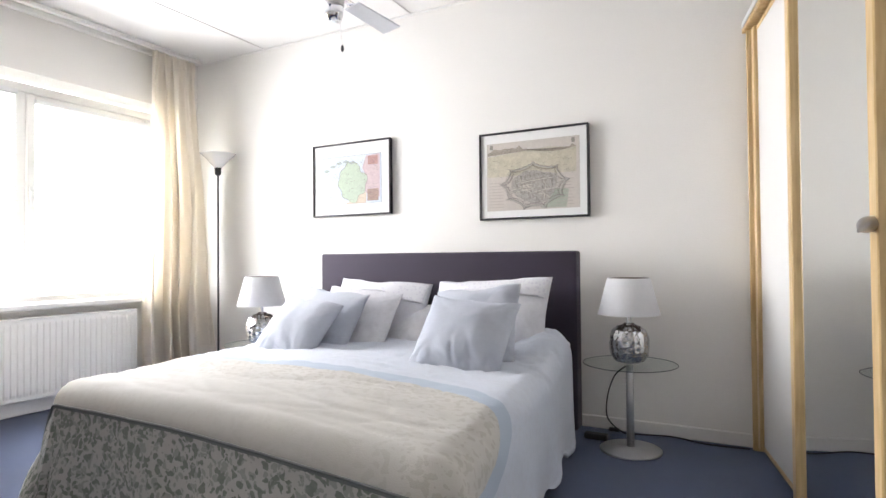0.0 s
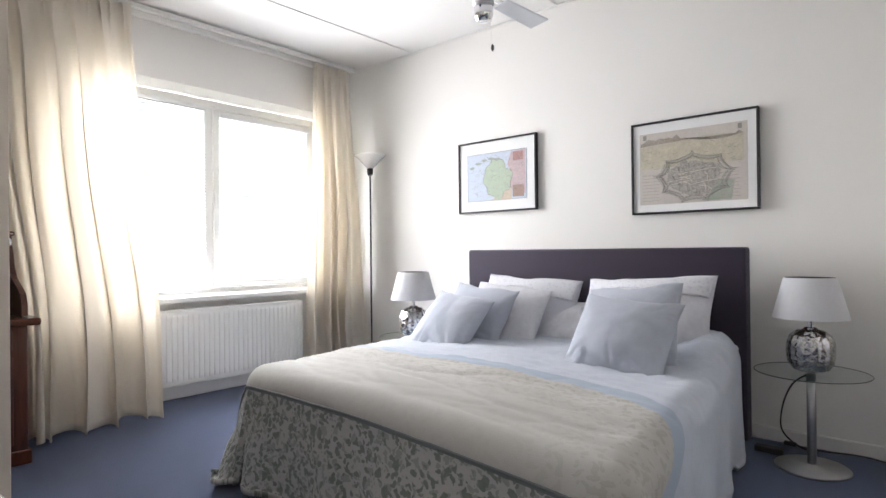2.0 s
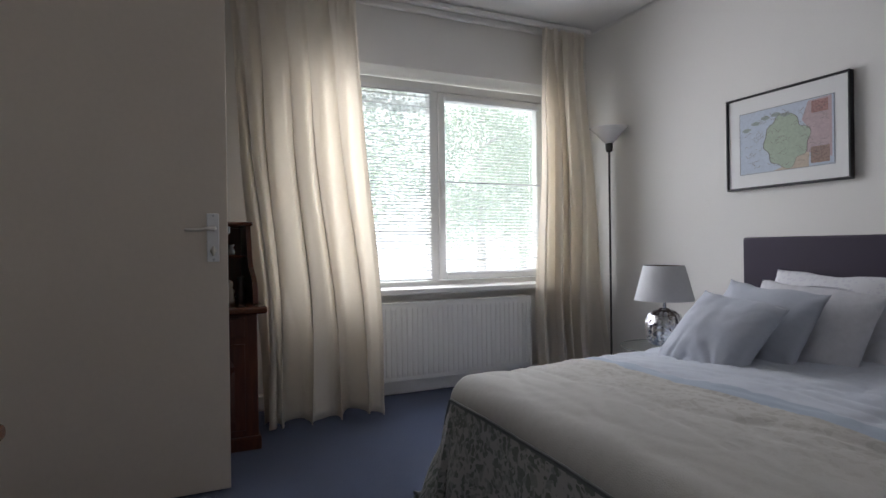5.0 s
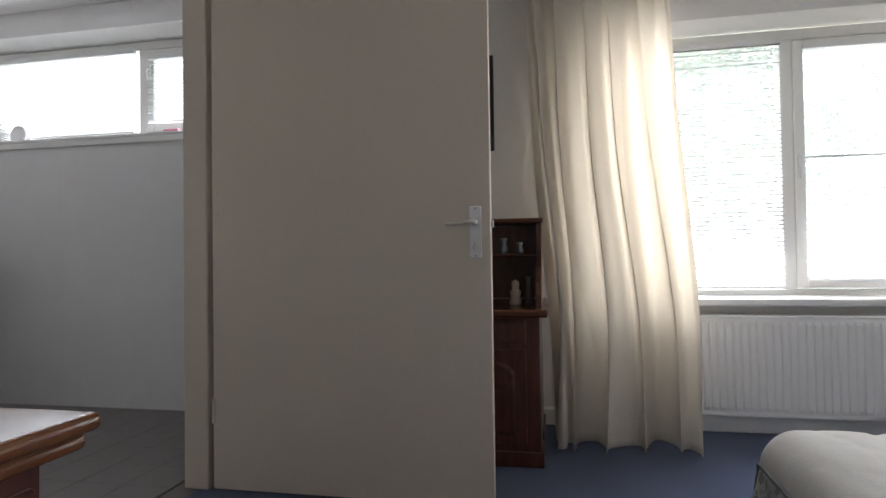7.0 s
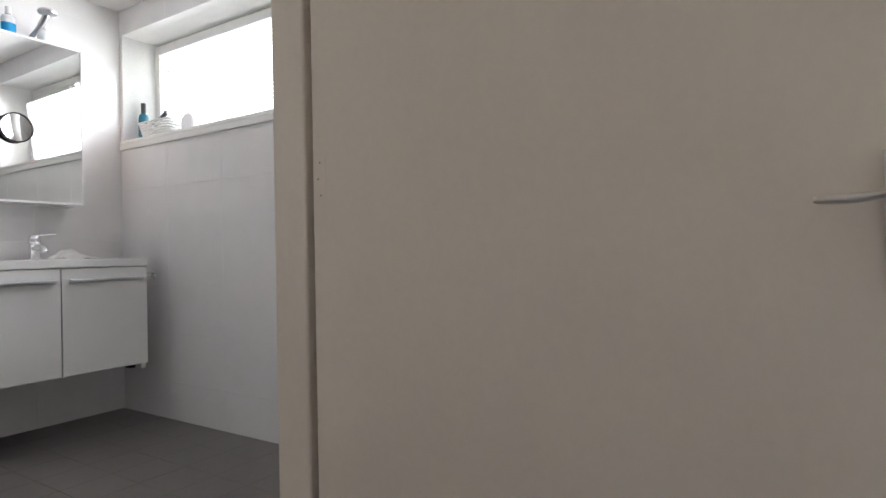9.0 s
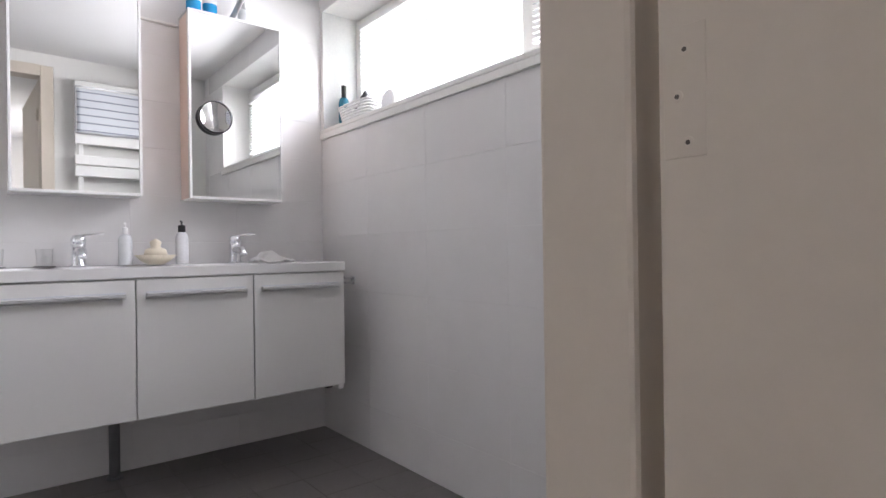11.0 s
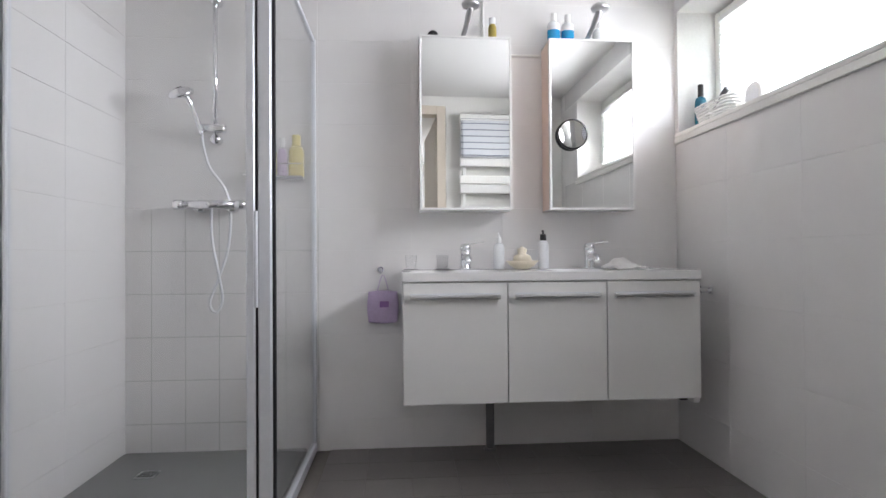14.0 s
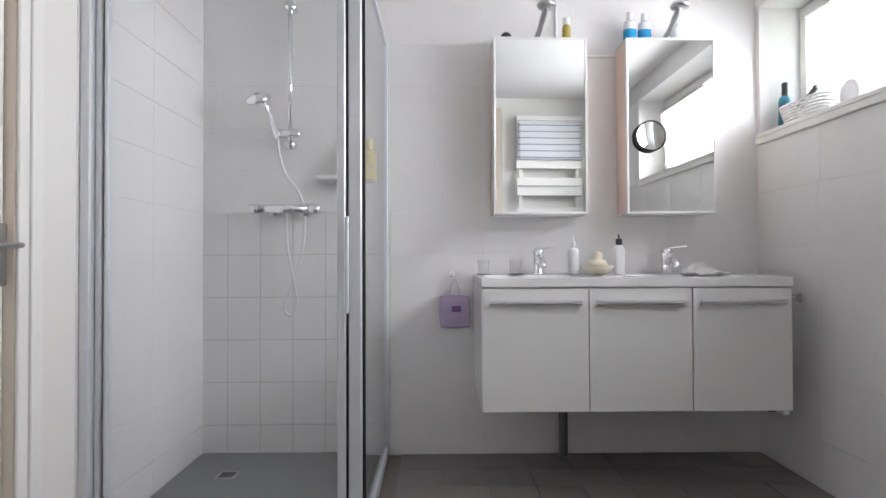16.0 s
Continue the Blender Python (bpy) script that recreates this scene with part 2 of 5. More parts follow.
def surface(nu, nv, f, closed=False):
    """A grid mesh over u, v in 0..1."""
    bm = bmesh.new()
    vs = [[bm.verts.new(f(i / nu, j / nv)) for j in range(nv + 1)] for i in range(nu + 1)]
    for i in range(nu):
        for j in range(nv):
            bm.faces.new((vs[i][j], vs[i + 1][j], vs[i + 1][j + 1], vs[i][j + 1]))
    return bm


def setting(name, bm, material, label="", smooth=False):
    ob = part(name, bm, material, None, "", smooth)
    return tagged(ob, label, "", "", "structure")


# ---- plan ----
XW, XB = -0.05, 0.0            # inner faces of the window wall: bedroom, bathroom
Y0, Y1, Y2, Y3 = 0.0, 2.46, 2.57, 6.12   # bathroom back wall, partition, bed wall
XR, XBR = 4.55, 2.80           # bedroom and bathroom far sides
ZC = 2.385
DX0, DX1, DZ = 1.0, 2.03, 2.22  # doorway between the rooms

# floors
setting("floor_bedroom", bx(-0.05, XR, Y2 - 0.06, Y3, -0.08, 0.0), M_carpet, "blue cut-pile bedroom carpet")
setting("floor_bathroom", bx(-0.008, XBR + 0.1, Y0 - 0.008, Y2 - 0.06, -0.08, -0.006), M_floorgrout, "dark grout bed of the bathroom floor")
setting("ground", bx(-80, 60, -60, 70, -3.1, -3.0), M_grass, "pale paved ground outside below the windows")

# ceilings
bm = bmesh.new()
box(bm, -0.35, XR + 0.1, Y2 - 0.06, Y3 + 0.12, ZC, ZC + 0.12)
setting("ceiling_bedroom", bm, M_ceil, "white boarded bedroom ceiling")
setting("ceiling_bathroom", bx(-0.35, XBR + 0.12, -0.12, Y2 - 0.06, ZC, ZC + 0.12), M_ceil, "white bathroom ceiling")
for k, xx in enumerate((0.66, 1.88, 3.10)):
    setting("trim_ceiling_batten", bx(xx - 0.012, xx + 0.012, Y2 + 0.01, Y3 - 0.01, ZC - 0.007, ZC - 0.001, 0.002), M_ceil, "flat white batten over a ceiling joint")
setting("trim_cornice_window", bx(XW, XW + 0.035, Y2, Y3 - 0.04, ZC - 0.045, ZC - 0.001, 0.01, 2), M_paint, "white cornice strip")
setting("trim_cornice_bed_wall", bx(XW + 0.036, XR, Y3 - 0.010, Y3, ZC - 0.012, ZC - 0.001, 0.003), M_paint, "white cornice strip")

def pierced(x0, x1, y0, y1, z0, z1, a, b, c, d):
    """A slab with one opening from y=a to b and z=c to d."""
    bm = bmesh.new()
    rings = []
    for x in (x0, x1):
        for q in (((y0, z0), (y1, z0), (y1, z1), (y0, z1)), ((a, c), (b, c), (b, d), (a, d))):
            rings.append([bm.verts.new((x, y, z)) for y, z in q])
    for p, q in ((0, 1), (2, 3), (0, 2), (1, 3)):
        for k in range(4):
            n = (k + 1) % 4
            bm.faces.new((rings[p][k], rings[p][n], rings[q][n], rings[q][k]))
    bmesh.ops.recalc_face_normals(bm, faces=bm.faces)
    return bm


# window wall of the bedroom with its opening
WY0, WY1, WZ0, WZ1 = 4.06, 5.90, 0.60, 2.0
setting("wall_west_bedroom", pierced(-0.35, XW, Y2 - 0.06, Y3 + 0.12, 0, ZC, WY0, WY1, WZ0, WZ1), M_wall, "white plastered window wall of the bedroom")
# window wall of the bathroom
BY0, BY1, BZ0, BZ1 = 0.03, 2.0, 1.575, 2.235
setting("wall_west_bathroom", pierced(-0.35, XB - 0.0009, -0.12, Y2 - 0.06, -0.08, ZC, BY0, BY1, BZ0, BZ1), M_grout, "white tiled window wall of the bathroom")
setting("wall_north", bx(-0.05, XR + 0.12, Y3, Y3 + 0.12, 0, ZC), M_wall, "white plastered bed wall")
setting("wall_east_bedroom", bx(XR, XR + 0.12, Y2, Y3, 0, ZC), M_wall, "white plastered wall behind the wardrobe")
bm = bmesh.new()
box(bm, -0.05, DX0 - 0.081, Y1, Y2, 0, ZC)
box(bm, DX1 + 0.081, XR + 0.12, Y1, Y2, 0, ZC)
box(bm, DX0 - 0.081, DX1 + 0.081, Y1, Y2, DZ + 0.081, ZC)
setting("wall_partition", bm, M_wall, "white partition wall with the bathroom doorway")
setting("wall_south_bathroom", bx(-0.0, XBR + 0.12, -0.12, Y0 - 0.0010, -0.08, ZC), M_grout, "white tiled back wall of the bathroom")
# far bathroom wall with a second door
EY0, EY1, EZ = 1.27, 2.06, 2.04
bm = bmesh.new()
box(bm, XBR, XBR + 0.12, 0, EY0 - 0.10, 0, ZC)
box(bm, XBR, XBR + 0.12, EY1 + 0.10, Y1, 0, ZC)
box(bm, XBR, XBR + 0.12, EY0 - 0.10, EY1 + 0.10, EZ + 0.08, ZC)
setting("wall_east_bathroom", bm, M_wall, "white bathroom wall with a closed door")

# skirting
setting("baseboard_bed_wall", bx(XW, XR, Y3 - 0.014, Y3, 0, 0.062, 0.004), M_skirt, "white painted skirting board")
setting("baseboard_window_wall", bx(XW, XW + 0.045, Y2 + 0.02, Y3 - 0.015, 0, 0.085, 0.006), M_skirt, "white painted skirting with a pipe cover")
setting("baseboard_partition", bx(DX1 + 0.10, XR, Y2, Y2 + 0.014, 0, 0.062, 0.004), M_skirt, "white painted skirting board")

# doorway frame between the rooms
frame_ob = setting("door_frame_bathroom", bx(DX0 - 0.08, DX0, Y1 - 0.004, Y2 - 0.015, 0, DZ + 0.08, 0.006, 2), M_door, "cream painted door frame")
part("strike_jamb", bx(DX1, DX1 + 0.08, Y1 - 0.012, Y2 + 0.012, 0, DZ + 0.08, 0.004), M_door, frame_ob)
part("head", bx(DX0 + 0.001, DX1 - 0.001, Y1 - 0.012, Y2 + 0.012, DZ, DZ + 0.08, 0.004), M_door, frame_ob)

# open door leaf
door = thing("door_1", DX0 + 0.0, Y2 + 0.012, 0.0, "open cream flush door with a white handle plate", "door", rz=0.0)
door["kind"] = "structure"
LW = 1.03
part("leaf", bx(-0.042, 0.0, -0.004, LW, 0.008, DZ - 0.005, 0.003, 2), M_door, door)
plate = part("handle_plate", bx(0.001, 0.008, LW - 0.072, LW - 0.030, 0.842, 1.018, 0.003, 2), M_plastic, door, "white handle plate")
bm = bmesh.new()
rod(bm, spline([(0.006, LW - 0.05, 0.962), (0.042, LW - 0.05, 0.962), (0.054, LW - 0.070, 0.961), (0.053, LW - 0.105, 0.956), (0.049, LW - 0.146, 0.957)], 6), [0.009] * 8 + [0.0075] * 6 + [0.0058] * 10 + [0.0042], 10)
part("lever", bm, M_nickel, plate, "brushed nickel lever", True)
part("lock_rose", rod(bmesh.new(), [(0.0075, LW - 0.051, 0.882), (0.011, LW - 0.051, 0.882)], 0.011, 20), M_nickel, plate, "", True)
part("lock_knob", bx(0.011, 0.026, LW - 0.055, LW - 0.047, 0.864, 0.900, 0.003, 2), M_nickel, plate)
for zz in (0.85, 1.01):
    part("screw", rod(bmesh.new(), [(0.006, LW - 0.05, zz), (0.0095, LW - 0.05, zz)], 0.004), M_steel, plate)
hp = part("hinge_plate", bx(-0.001, 0.0005, 0.001, 0.034, 1.014, 1.112, 0.0004), M_door, door, "painted-over hinge plate with screws")
for yy, zz in ((0.018, 1.094), (0.012, 1.060), (0.020, 1.025)):
    part("screw_cup", lathe(bmesh.new(), [(0.0046, 0.0), (0.0044, 0.0004), (0.0026, 0.0005)], 14), M_door, hp).matrix_local = pose(0.0006, yy, zz, 0, 90, 0)
    part("screw", rod(bmesh.new(), [(0.0009, yy, zz), (0.0013, yy, zz)], 0.0019, 8), M_pin, hp)
part("hinge", rod(bmesh.new(), [(0.006, 0.0, 0.25), (0.006, 0.0, 0.34)], 0.006), M_door, door)
part("latch", bx(-0.030, -0.012, LW + 0.0005, LW + 0.009, 0.945, 0.972, 0.003), M_steel, door)
part("hinge", rod(bmesh.new(), [(0.006, 0.0, 1.92), (0.006, 0.0, 2.01)], 0.006), M_door, door)

# closed second door of the bathroom
d2 = thing("door_2", XBR, 1.66, 0, "closed white door beside the shower", "door")
d2["kind"] = "structure"
part("leaf", bx(0.03, 0.07, -0.39, 0.39, 0.008, EZ - 0.004, 0.002), M_paint, d2)
part("jamb", bx(0.0005, 0.10, -0.48, -0.395, 0, EZ + 0.08, 0.003), M_door, d2)
part("casing", bx(-0.016, 0.0, -0.486, -0.440, 0, EZ + 0.08, 0.004, 2), M_paint, d2)
part("casing", bx(-0.011, 0.0, -0.437, -0.396, 0, EZ + 0.08, 0.003), M_paint, d2)
part("jamb", bx(-0.012, 0.10, 0.395, 0.48, 0, EZ + 0.08, 0.004), M_door, d2)
part("head", bx(-0.010, 0.10, -0.394, 0.394, EZ, EZ + 0.08, 0.004), M_door, d2)
p2 = part("handle_plate", bx(0.018, 0.0295, -0.392, -0.352, 0.910, 1.082, 0.003), M_steel, d2, "grey handle plate")
bm = bmesh.new()
rod(bm, spline([(0.024, -0.372, 1.021), (-0.03, -0.372, 1.021), (-0.042, -0.35, 1.021), (-0.042, -0.26, 1.019)], 6), 0.008)
part("lever", bm, M_steel, p2, "", True)


# ---- windows ----
def window(name, y0, y1, z0, z1, mull, sashes, label, xg=-0.262):
    """Frame round an opening, one mullion, glass and opening sashes."""
    w = thing(name, xg, y0, z0, label, "window")
    w["kind"] = "structure"
    H, W = z1 - z0, y1 - y0
    part("frame_side", bx(-0.04, 0.035, 0.001, 0.05, 0.0, H, 0.004), M_paint, w)
    part("frame_side", bx(-0.04, 0.035, W - 0.05, W - 0.001, 0.0, H, 0.004), M_paint, w)
    part("frame_head", bx(-0.04, 0.035, 0.051, W - 0.051, H - 0.055, H - 0.001, 0.004), M_paint, w)
    part("frame_foot", bx(-0.04, 0.035, 0.051, W - 0.051, 0.001, 0.045, 0.004), M_paint, w)
    part("mullion", bx(-0.04, 0.036, mull - 0.03, mull + 0.03, 0.046, H - 0.056, 0.004), M_paint, w)
    for a, b, opening in sashes:
        if opening:
            s = part("sash", bx(-0.02, 0.045, a, a + 0.05, 0.05, H - 0.06, 0.005), M_paint, w)
            part("stile", bx(-0.02, 0.045, b - 0.05, b, 0.05, H - 0.06, 0.005), M_paint, s)
            part("rail", bx(-0.02, 0.044, a + 0.051, b - 0.051, 0.05, 0.105, 0.005), M_paint, s)
            part("rail", bx(-0.02, 0.044, a + 0.051, b - 0.051, H - 0.115, H - 0.06, 0.005), M_paint, s)
            a, b = a + 0.05, b - 0.05
        pane = part("pane", bx(-0.012, -0.006, a + 0.001, b - 0.001, 0.045, H - 0.055), M_windowglass, w)
        pane.visible_shadow = False
    return w


def blind(name, x, y0, y1, z0, z1, tilt, label, stack=0, step=0.0215, mid=()):
    b = thing(name, x, y0, z0, label, "blind")
    W = y1 - y0
    part("headrail", bx(-0.013, 0.013, 0, W, z1 - z0 - 0.026, z1 - z0, 0.002), M_slat, b)
    bm = bmesh.new()
    box(bm, -0.009, 0.009, 0.002, W - 0.002, -0.0004, 0.0004)
    bmesh.ops.rotate(bm, verts=bm.verts, cent=(0, 0, 0), matrix=Matrix.Rotation(radians(tilt), 3, "Y"))
    first = part("slat", bm, M_slat, b)
    n = int((z1 - z0 - 0.05) / step)
    first.location = (0, 0, 0.02)
    for i in range(1, n):
        s = first.copy()
        scene.collection.objects.link(s)
        s.location = (0, 0, 0.02 + i * step)
    if stack:
        for i in range(stack):
            s = first.copy()
            scene.collection.objects.link(s)
            s.location = (0, 0, z1 - z0 - 0.03 - i * 0.0064)
    for zz in mid:
        part("tie_bar", bx(-0.011, 0.011, 0.001, W - 0.001, zz, zz + (0.009 if zz > 0.3 else 0.004)), M_alu, b)
    part("bottom_rail", bx(-0.011, 0.011, 0.001, W - 0.001, 0.002, 0.012, 0.002), M_slat, b)
    for yy in (0.09, W - 0.09):
        part("ladder_cord", rod(bmesh.new(), [(0.012, yy, 0.01), (0.012, yy, z1 - z0 - 0.02)], 0.0008, 5), M_slat, b)
    return b


win1 = window("window_1", WY0, WY1, 0.62, WZ1 - 0.02, 0.93, [(0.05, 0.90, False), (0.96, 1.79, True)], "white framed bedroom window with an opening sash")
wh = part("window_handle", bx(0.046, 0.056, 0.972, 0.992, 0.645, 0.72, 0.003, 2), M_plastic, win1)
part("lever", bx(0.056, 0.068, 0.974, 0.990, 0.60, 0.70, 0.004, 2), M_plastic, wh)
part("catch", bx(0.036, 0.062, 1.765, 1.805, 0.03, 0.10, 0.006, 2), M_rubber, win1)
blind("venetian_blind", -0.205, 4.12, 4.96, 0.67, 1.925, 24, "white venetian blind lowered over the fixed pane", 20)
blind("venetian_blind", -0.19, 5.055, 5.80, 0.70, 1.885, 12, "white venetian blind lowered over the opening sash", mid=(0.615, 0.10))
setting("window_sill_bedroom", bx(-0.225, 0.05, WY0 - 0.04, WY1 + 0.03, WZ0 + 0.002, WZ0 + 0.036, 0.008, 2), M_paint, "white painted window sill")
win2 = window("window_2", BY0, BY1, 1.60, BZ1 - 0.01, 1.30, [(0.05, 1.27, False), (1.33, 1.92, True)], "white framed high bathroom window", -0.24)
wh = part("window_handle", bx(0.046, 0.056, 1.345, 1.362, 0.40, 0.47, 0.003), M_plastic, win2)
part("lever", rod(bmesh.new(), [(0.06, 1.353, 0.44), (0.085, 1.353, 0.42), (0.07, 1.353, 0.37)], 0.006), M_plastic, wh)
blind("venetian_blind", -0.185, 0.115, 1.285, 1.65, 2.175, 8, "white venetian blind in the bathroom window")
blind("venetian_blind", -0.175, 1.385, 1.915, 1.70, 2.12, 8, "white venetian blind on the small sash")
setting("window_sill_bathroom", bx(-0.20, 0.012, BY0 - 0.02, BY1 + 0.02, BZ0 + 0.002, BZ0 + 0.024, 0.005, 2), M_paint, "white narrow sill of the bathroom window")


# ---- outside ----
def tree(x, y, h, spread, seed):
    rnd = random.Random(seed)
    t = thing("tree", x, y, -3.0, "leafy green broadleaf tree outside the window", "tree", "trees outside")
    bm = bmesh.new()
    rod(bm, [(0, 0, 0), (0.05, 0.02, h * 0.25), (0.1, -0.05, h * 0.5), (0.05, 0, h * 0.85)], [0.22, 0.17, 0.12, 0.03], 10)
    limbs = []
    for k in range(11):
        z = h * (0.46 + 0.04 * k)
        a = k * 2.4 + rnd.random()
        r = spread * (1.0 - 0.05 * k)
        tip = (math.cos(a) * r, math.sin(a) * r, z + h * 0.08)
        rod(bm, [(0.06, 0, z), (tip[0] * 0.5, tip[1] * 0.5, z + h * 0.05), tip], [0.045, 0.025, 0.006], 6)
        limbs += [tip, (tip[0] * 0.6, tip[1] * 0.6, z + h * 0.05), (tip[0] * 0.8, tip[1] * 0.8, z - h * 0.01)]
    part("trunk", bm, M_bark, t)
    vs, fs = [], []
    for c in limbs + [(0, 0, h * 0.95), (0.4, 0.3, h * 0.85)]:
        for k in range(330):
            p = Vector(c) + Vector((rnd.gauss(0, 0.42), rnd.gauss(0, 0.42), rnd.gauss(0, 0.34)))
            u = Vector((rnd.uniform(-1, 1), rnd.uniform(-1, 1), rnd.uniform(-1, 1))).normalized() * rnd.uniform(0.035, 0.07)
            w = u.orthogonal().normalized() * u.length * 0.6
            n = len(vs)
            vs += [p - u, p + w, p + u, p - w]
            fs.append((n, n + 1, n + 2, n + 3))
    me = bpy.data.meshes.new("crown")
    me.from_pydata(vs, [], fs)
    me.materials.append(M_leaf)
    crown = new("crown", me)
    crown.parent = t
    return t


tree(-10.0, 7.0, 10.6, 1.7, 3)
tree(-11.0, 11.2, 8.6, 2.4, 5)
tree(-14.0, 14.5, 8.4, 2.7, 9)
glow = bpy.data.materials.new("bright_hazy_sky")
glow.use_nodes = True
gb = glow.node_tree.nodes["Principled BSDF"]
gb.inputs["Base Color"].default_value = (0, 0, 0, 1)
gb.inputs["Emission Color"].default_value = (1.0, 1.0, 1.0, 1)
gb.inputs["Emission Strength"].default_value = 1.1
setting("backdrop", bx(-60.2, -60, -80, 95, -3.0, 45), glow, "bright hazy sky beyond the trees")

# ---- bedroom: bed ----
def bedding_material():
    m = mat("floral_duvet_cover", (0.6, 0.6, 0.6), 0.9, vary=0.04, bump=0.12, bump_scale=300, sheen=0.15)
    nt = m.node_tree
    b = nt.nodes["Principled BSDF"]

    def node(kind, **inputs):
        n = nt.nodes.new(kind)
        for k, v in inputs.items():
            n.inputs[k].default_value = v
        return n

    def math_node(op, a, b2, c=None):
        n = nt.nodes.new("ShaderNodeMath")
        n.operation = op
        for i, v in enumerate((a, b2, c)):
            if v is None:
                continue
            if isinstance(v, (int, float)):
                n.inputs[i].default_value = v
            else:
                nt.links.new(v, n.inputs[i])
        return n.outputs[0]

    def mixc(fac, a, b2):
        n = nt.nodes.new("ShaderNodeMix")
        n.data_type = "RGBA"
        nt.links.new(fac, n.inputs[0])
        for v, s in ((a, n.inputs[6]), (b2, n.inputs[7])):
            if isinstance(v, tuple):
                s.default_value = (*v, 1)
            else:
                nt.links.new(v, s)
        return n.outputs[2]

    uv = nt.nodes.new("ShaderNodeUVMap")
    sep = nt.nodes.new("ShaderNodeSeparateXYZ")
    nt.links.new(uv.outputs[0], sep.inputs[0])
    x, y = sep.outputs[0], sep.outputs[1]
    warp = node("ShaderNodeTexNoise", Scale=26.0, Detail=2.0)
    nt.links.new(uv.outputs[0], warp.inputs["Vector"])
    shift = nt.nodes.new("ShaderNodeVectorMath")
    shift.operation = "MULTIPLY_ADD"
    nt.links.new(warp.outputs["Color"], shift.inputs[0])
    shift.inputs[1].default_value = (0.06, 0.06, 0.06)
    nt.links.new(uv.outputs[0], shift.inputs[2])
    vor = node("ShaderNodeTexVoronoi", Scale=38.0)
    nt.links.new(shift.outputs[0], vor.inputs["Vector"])
    vor2 = node("ShaderNodeTexVoronoi", Scale=25.0)
    nt.links.new(shift.outputs[0], vor2.inputs["Vector"])
    vor3 = node("ShaderNodeTexVoronoi", Scale=44.0)
    nt.links.new(shift.outputs[0], vor3.inputs["Vector"])
    leaf = math_node("MAXIMUM", math_node("LESS_THAN", vor.outputs["Distance"], 0.40), math_node("LESS_THAN", vor2.outputs["Distance"], 0.27))
    fine = node("ShaderNodeTexNoise", Scale=70.0, Detail=3.0)
    nt.links.new(uv.outputs[0], fine.inputs["Vector"])
    mid = math_node("LESS_THAN", vor3.outputs["Distance"], 0.42)
    ground = mixc(mid, mixc(fine.outputs["Fac"], (0.40, 0.39, 0.37), (0.46, 0.45, 0.43)), mixc(fine.outputs["Fac"], (0.25, 0.27, 0.24), (0.33, 0.34, 0.31)))
    foot = mixc(leaf, ground, mixc(fine.outputs["Fac"], (0.115, 0.14, 0.115), (0.235, 0.255, 0.22)))
        # distance into the cloth from the right and head borders, with a rounded corner
    a = math_node("MAXIMUM", math_node("SUBTRACT", x, 2.985 - 0.46), 0.0)
    c = math_node("MAXIMUM", math_node("SUBTRACT", y, 4.735 - 0.46), 0.0)
    inner = math_node("SUBTRACT", 0.46, math_node("SQRT", math_node("ADD", math_node("MULTIPLY", a, a), math_node("MULTIPLY", c, c)), 0.0))
    # the floral print is denser in a wide strip along the blue border
    near = node("ShaderNodeMapRange")
    nt.links.new(inner, near.inputs[0])
    near.inputs[1].default_value, near.inputs[2].default_value = 0.10, 0.34
    near.inputs[3].default_value, near.inputs[4].default_value = 1.0, 0.22
    flowers = math_node("MULTIPLY", leaf, near.outputs[0])
    soft = node("ShaderNodeTexNoise", Scale=3.5, Detail=3.0)
    nt.links.new(uv.outputs[0], soft.inputs["Vector"])
    pale = mixc(flowers, mixc(soft.outputs["Fac"], (0.43, 0.412, 0.372), (0.51, 0.50, 0.47)), (0.405, 0.387, 0.345))
    edge = mixc(math_node("MULTIPLY", leaf, 0.5), (0.50, 0.54, 0.61), (0.47, 0.50, 0.56))
    cloth_top = mixc(math_node("GREATER_THAN", inner, 0.0), edge, pale)
    band = math_node("MULTIPLY", math_node("LESS_THAN", inner, 0.0), math_node("GREATER_THAN", inner, -0.075))
    cloth_top = mixc(band, cloth_top, (0.355, 0.42, 0.51))
    is_foot = math_node("LESS_THAN", y, 4.10)
    seam = math_node("MULTIPLY", is_foot, math_node("GREATER_THAN", y, 4.088))
    col = mixc(is_foot, cloth_top, foot)
    col = mixc(seam, col, (0.14, 0.15, 0.15))
    nt.links.new(col, b.inputs["Base Color"])
    return m


M_duvet = bedding_material()
bed = thing("bed", 2.2, 5.0, 0.0, "double bed with a dark aubergine upholstered headboard", "bed")
bm = bmesh.new()
box(bm, -0.775, 0.765, 0.81, 0.90, 0.06, 0.912, 0.012, 3)
part("headboard", bm, M_headboard, bed, "dark aubergine fabric headboard", True)
turn = pose(-0.06, 0.80, 0, 0, 0, 7)
part("base", box(bmesh.new(), -0.64, 0.64, -1.34, -0.02, 0.08, 0.26, 0.015, 2, turn), M_headboard, bed)
part("mattress", box(bmesh.new(), -0.66, 0.66, -1.38, -0.01, 0.262, 0.405, 0.04, 3, turn), M_paper, bed)
for sx in (-0.5, 0.5):
    for sy in (-0.55, 0.7):
        part("leg", rod(bmesh.new(), [(sx, sy, 0.0), (sx, sy, 0.085)], 0.025, 12), M_black, bed)


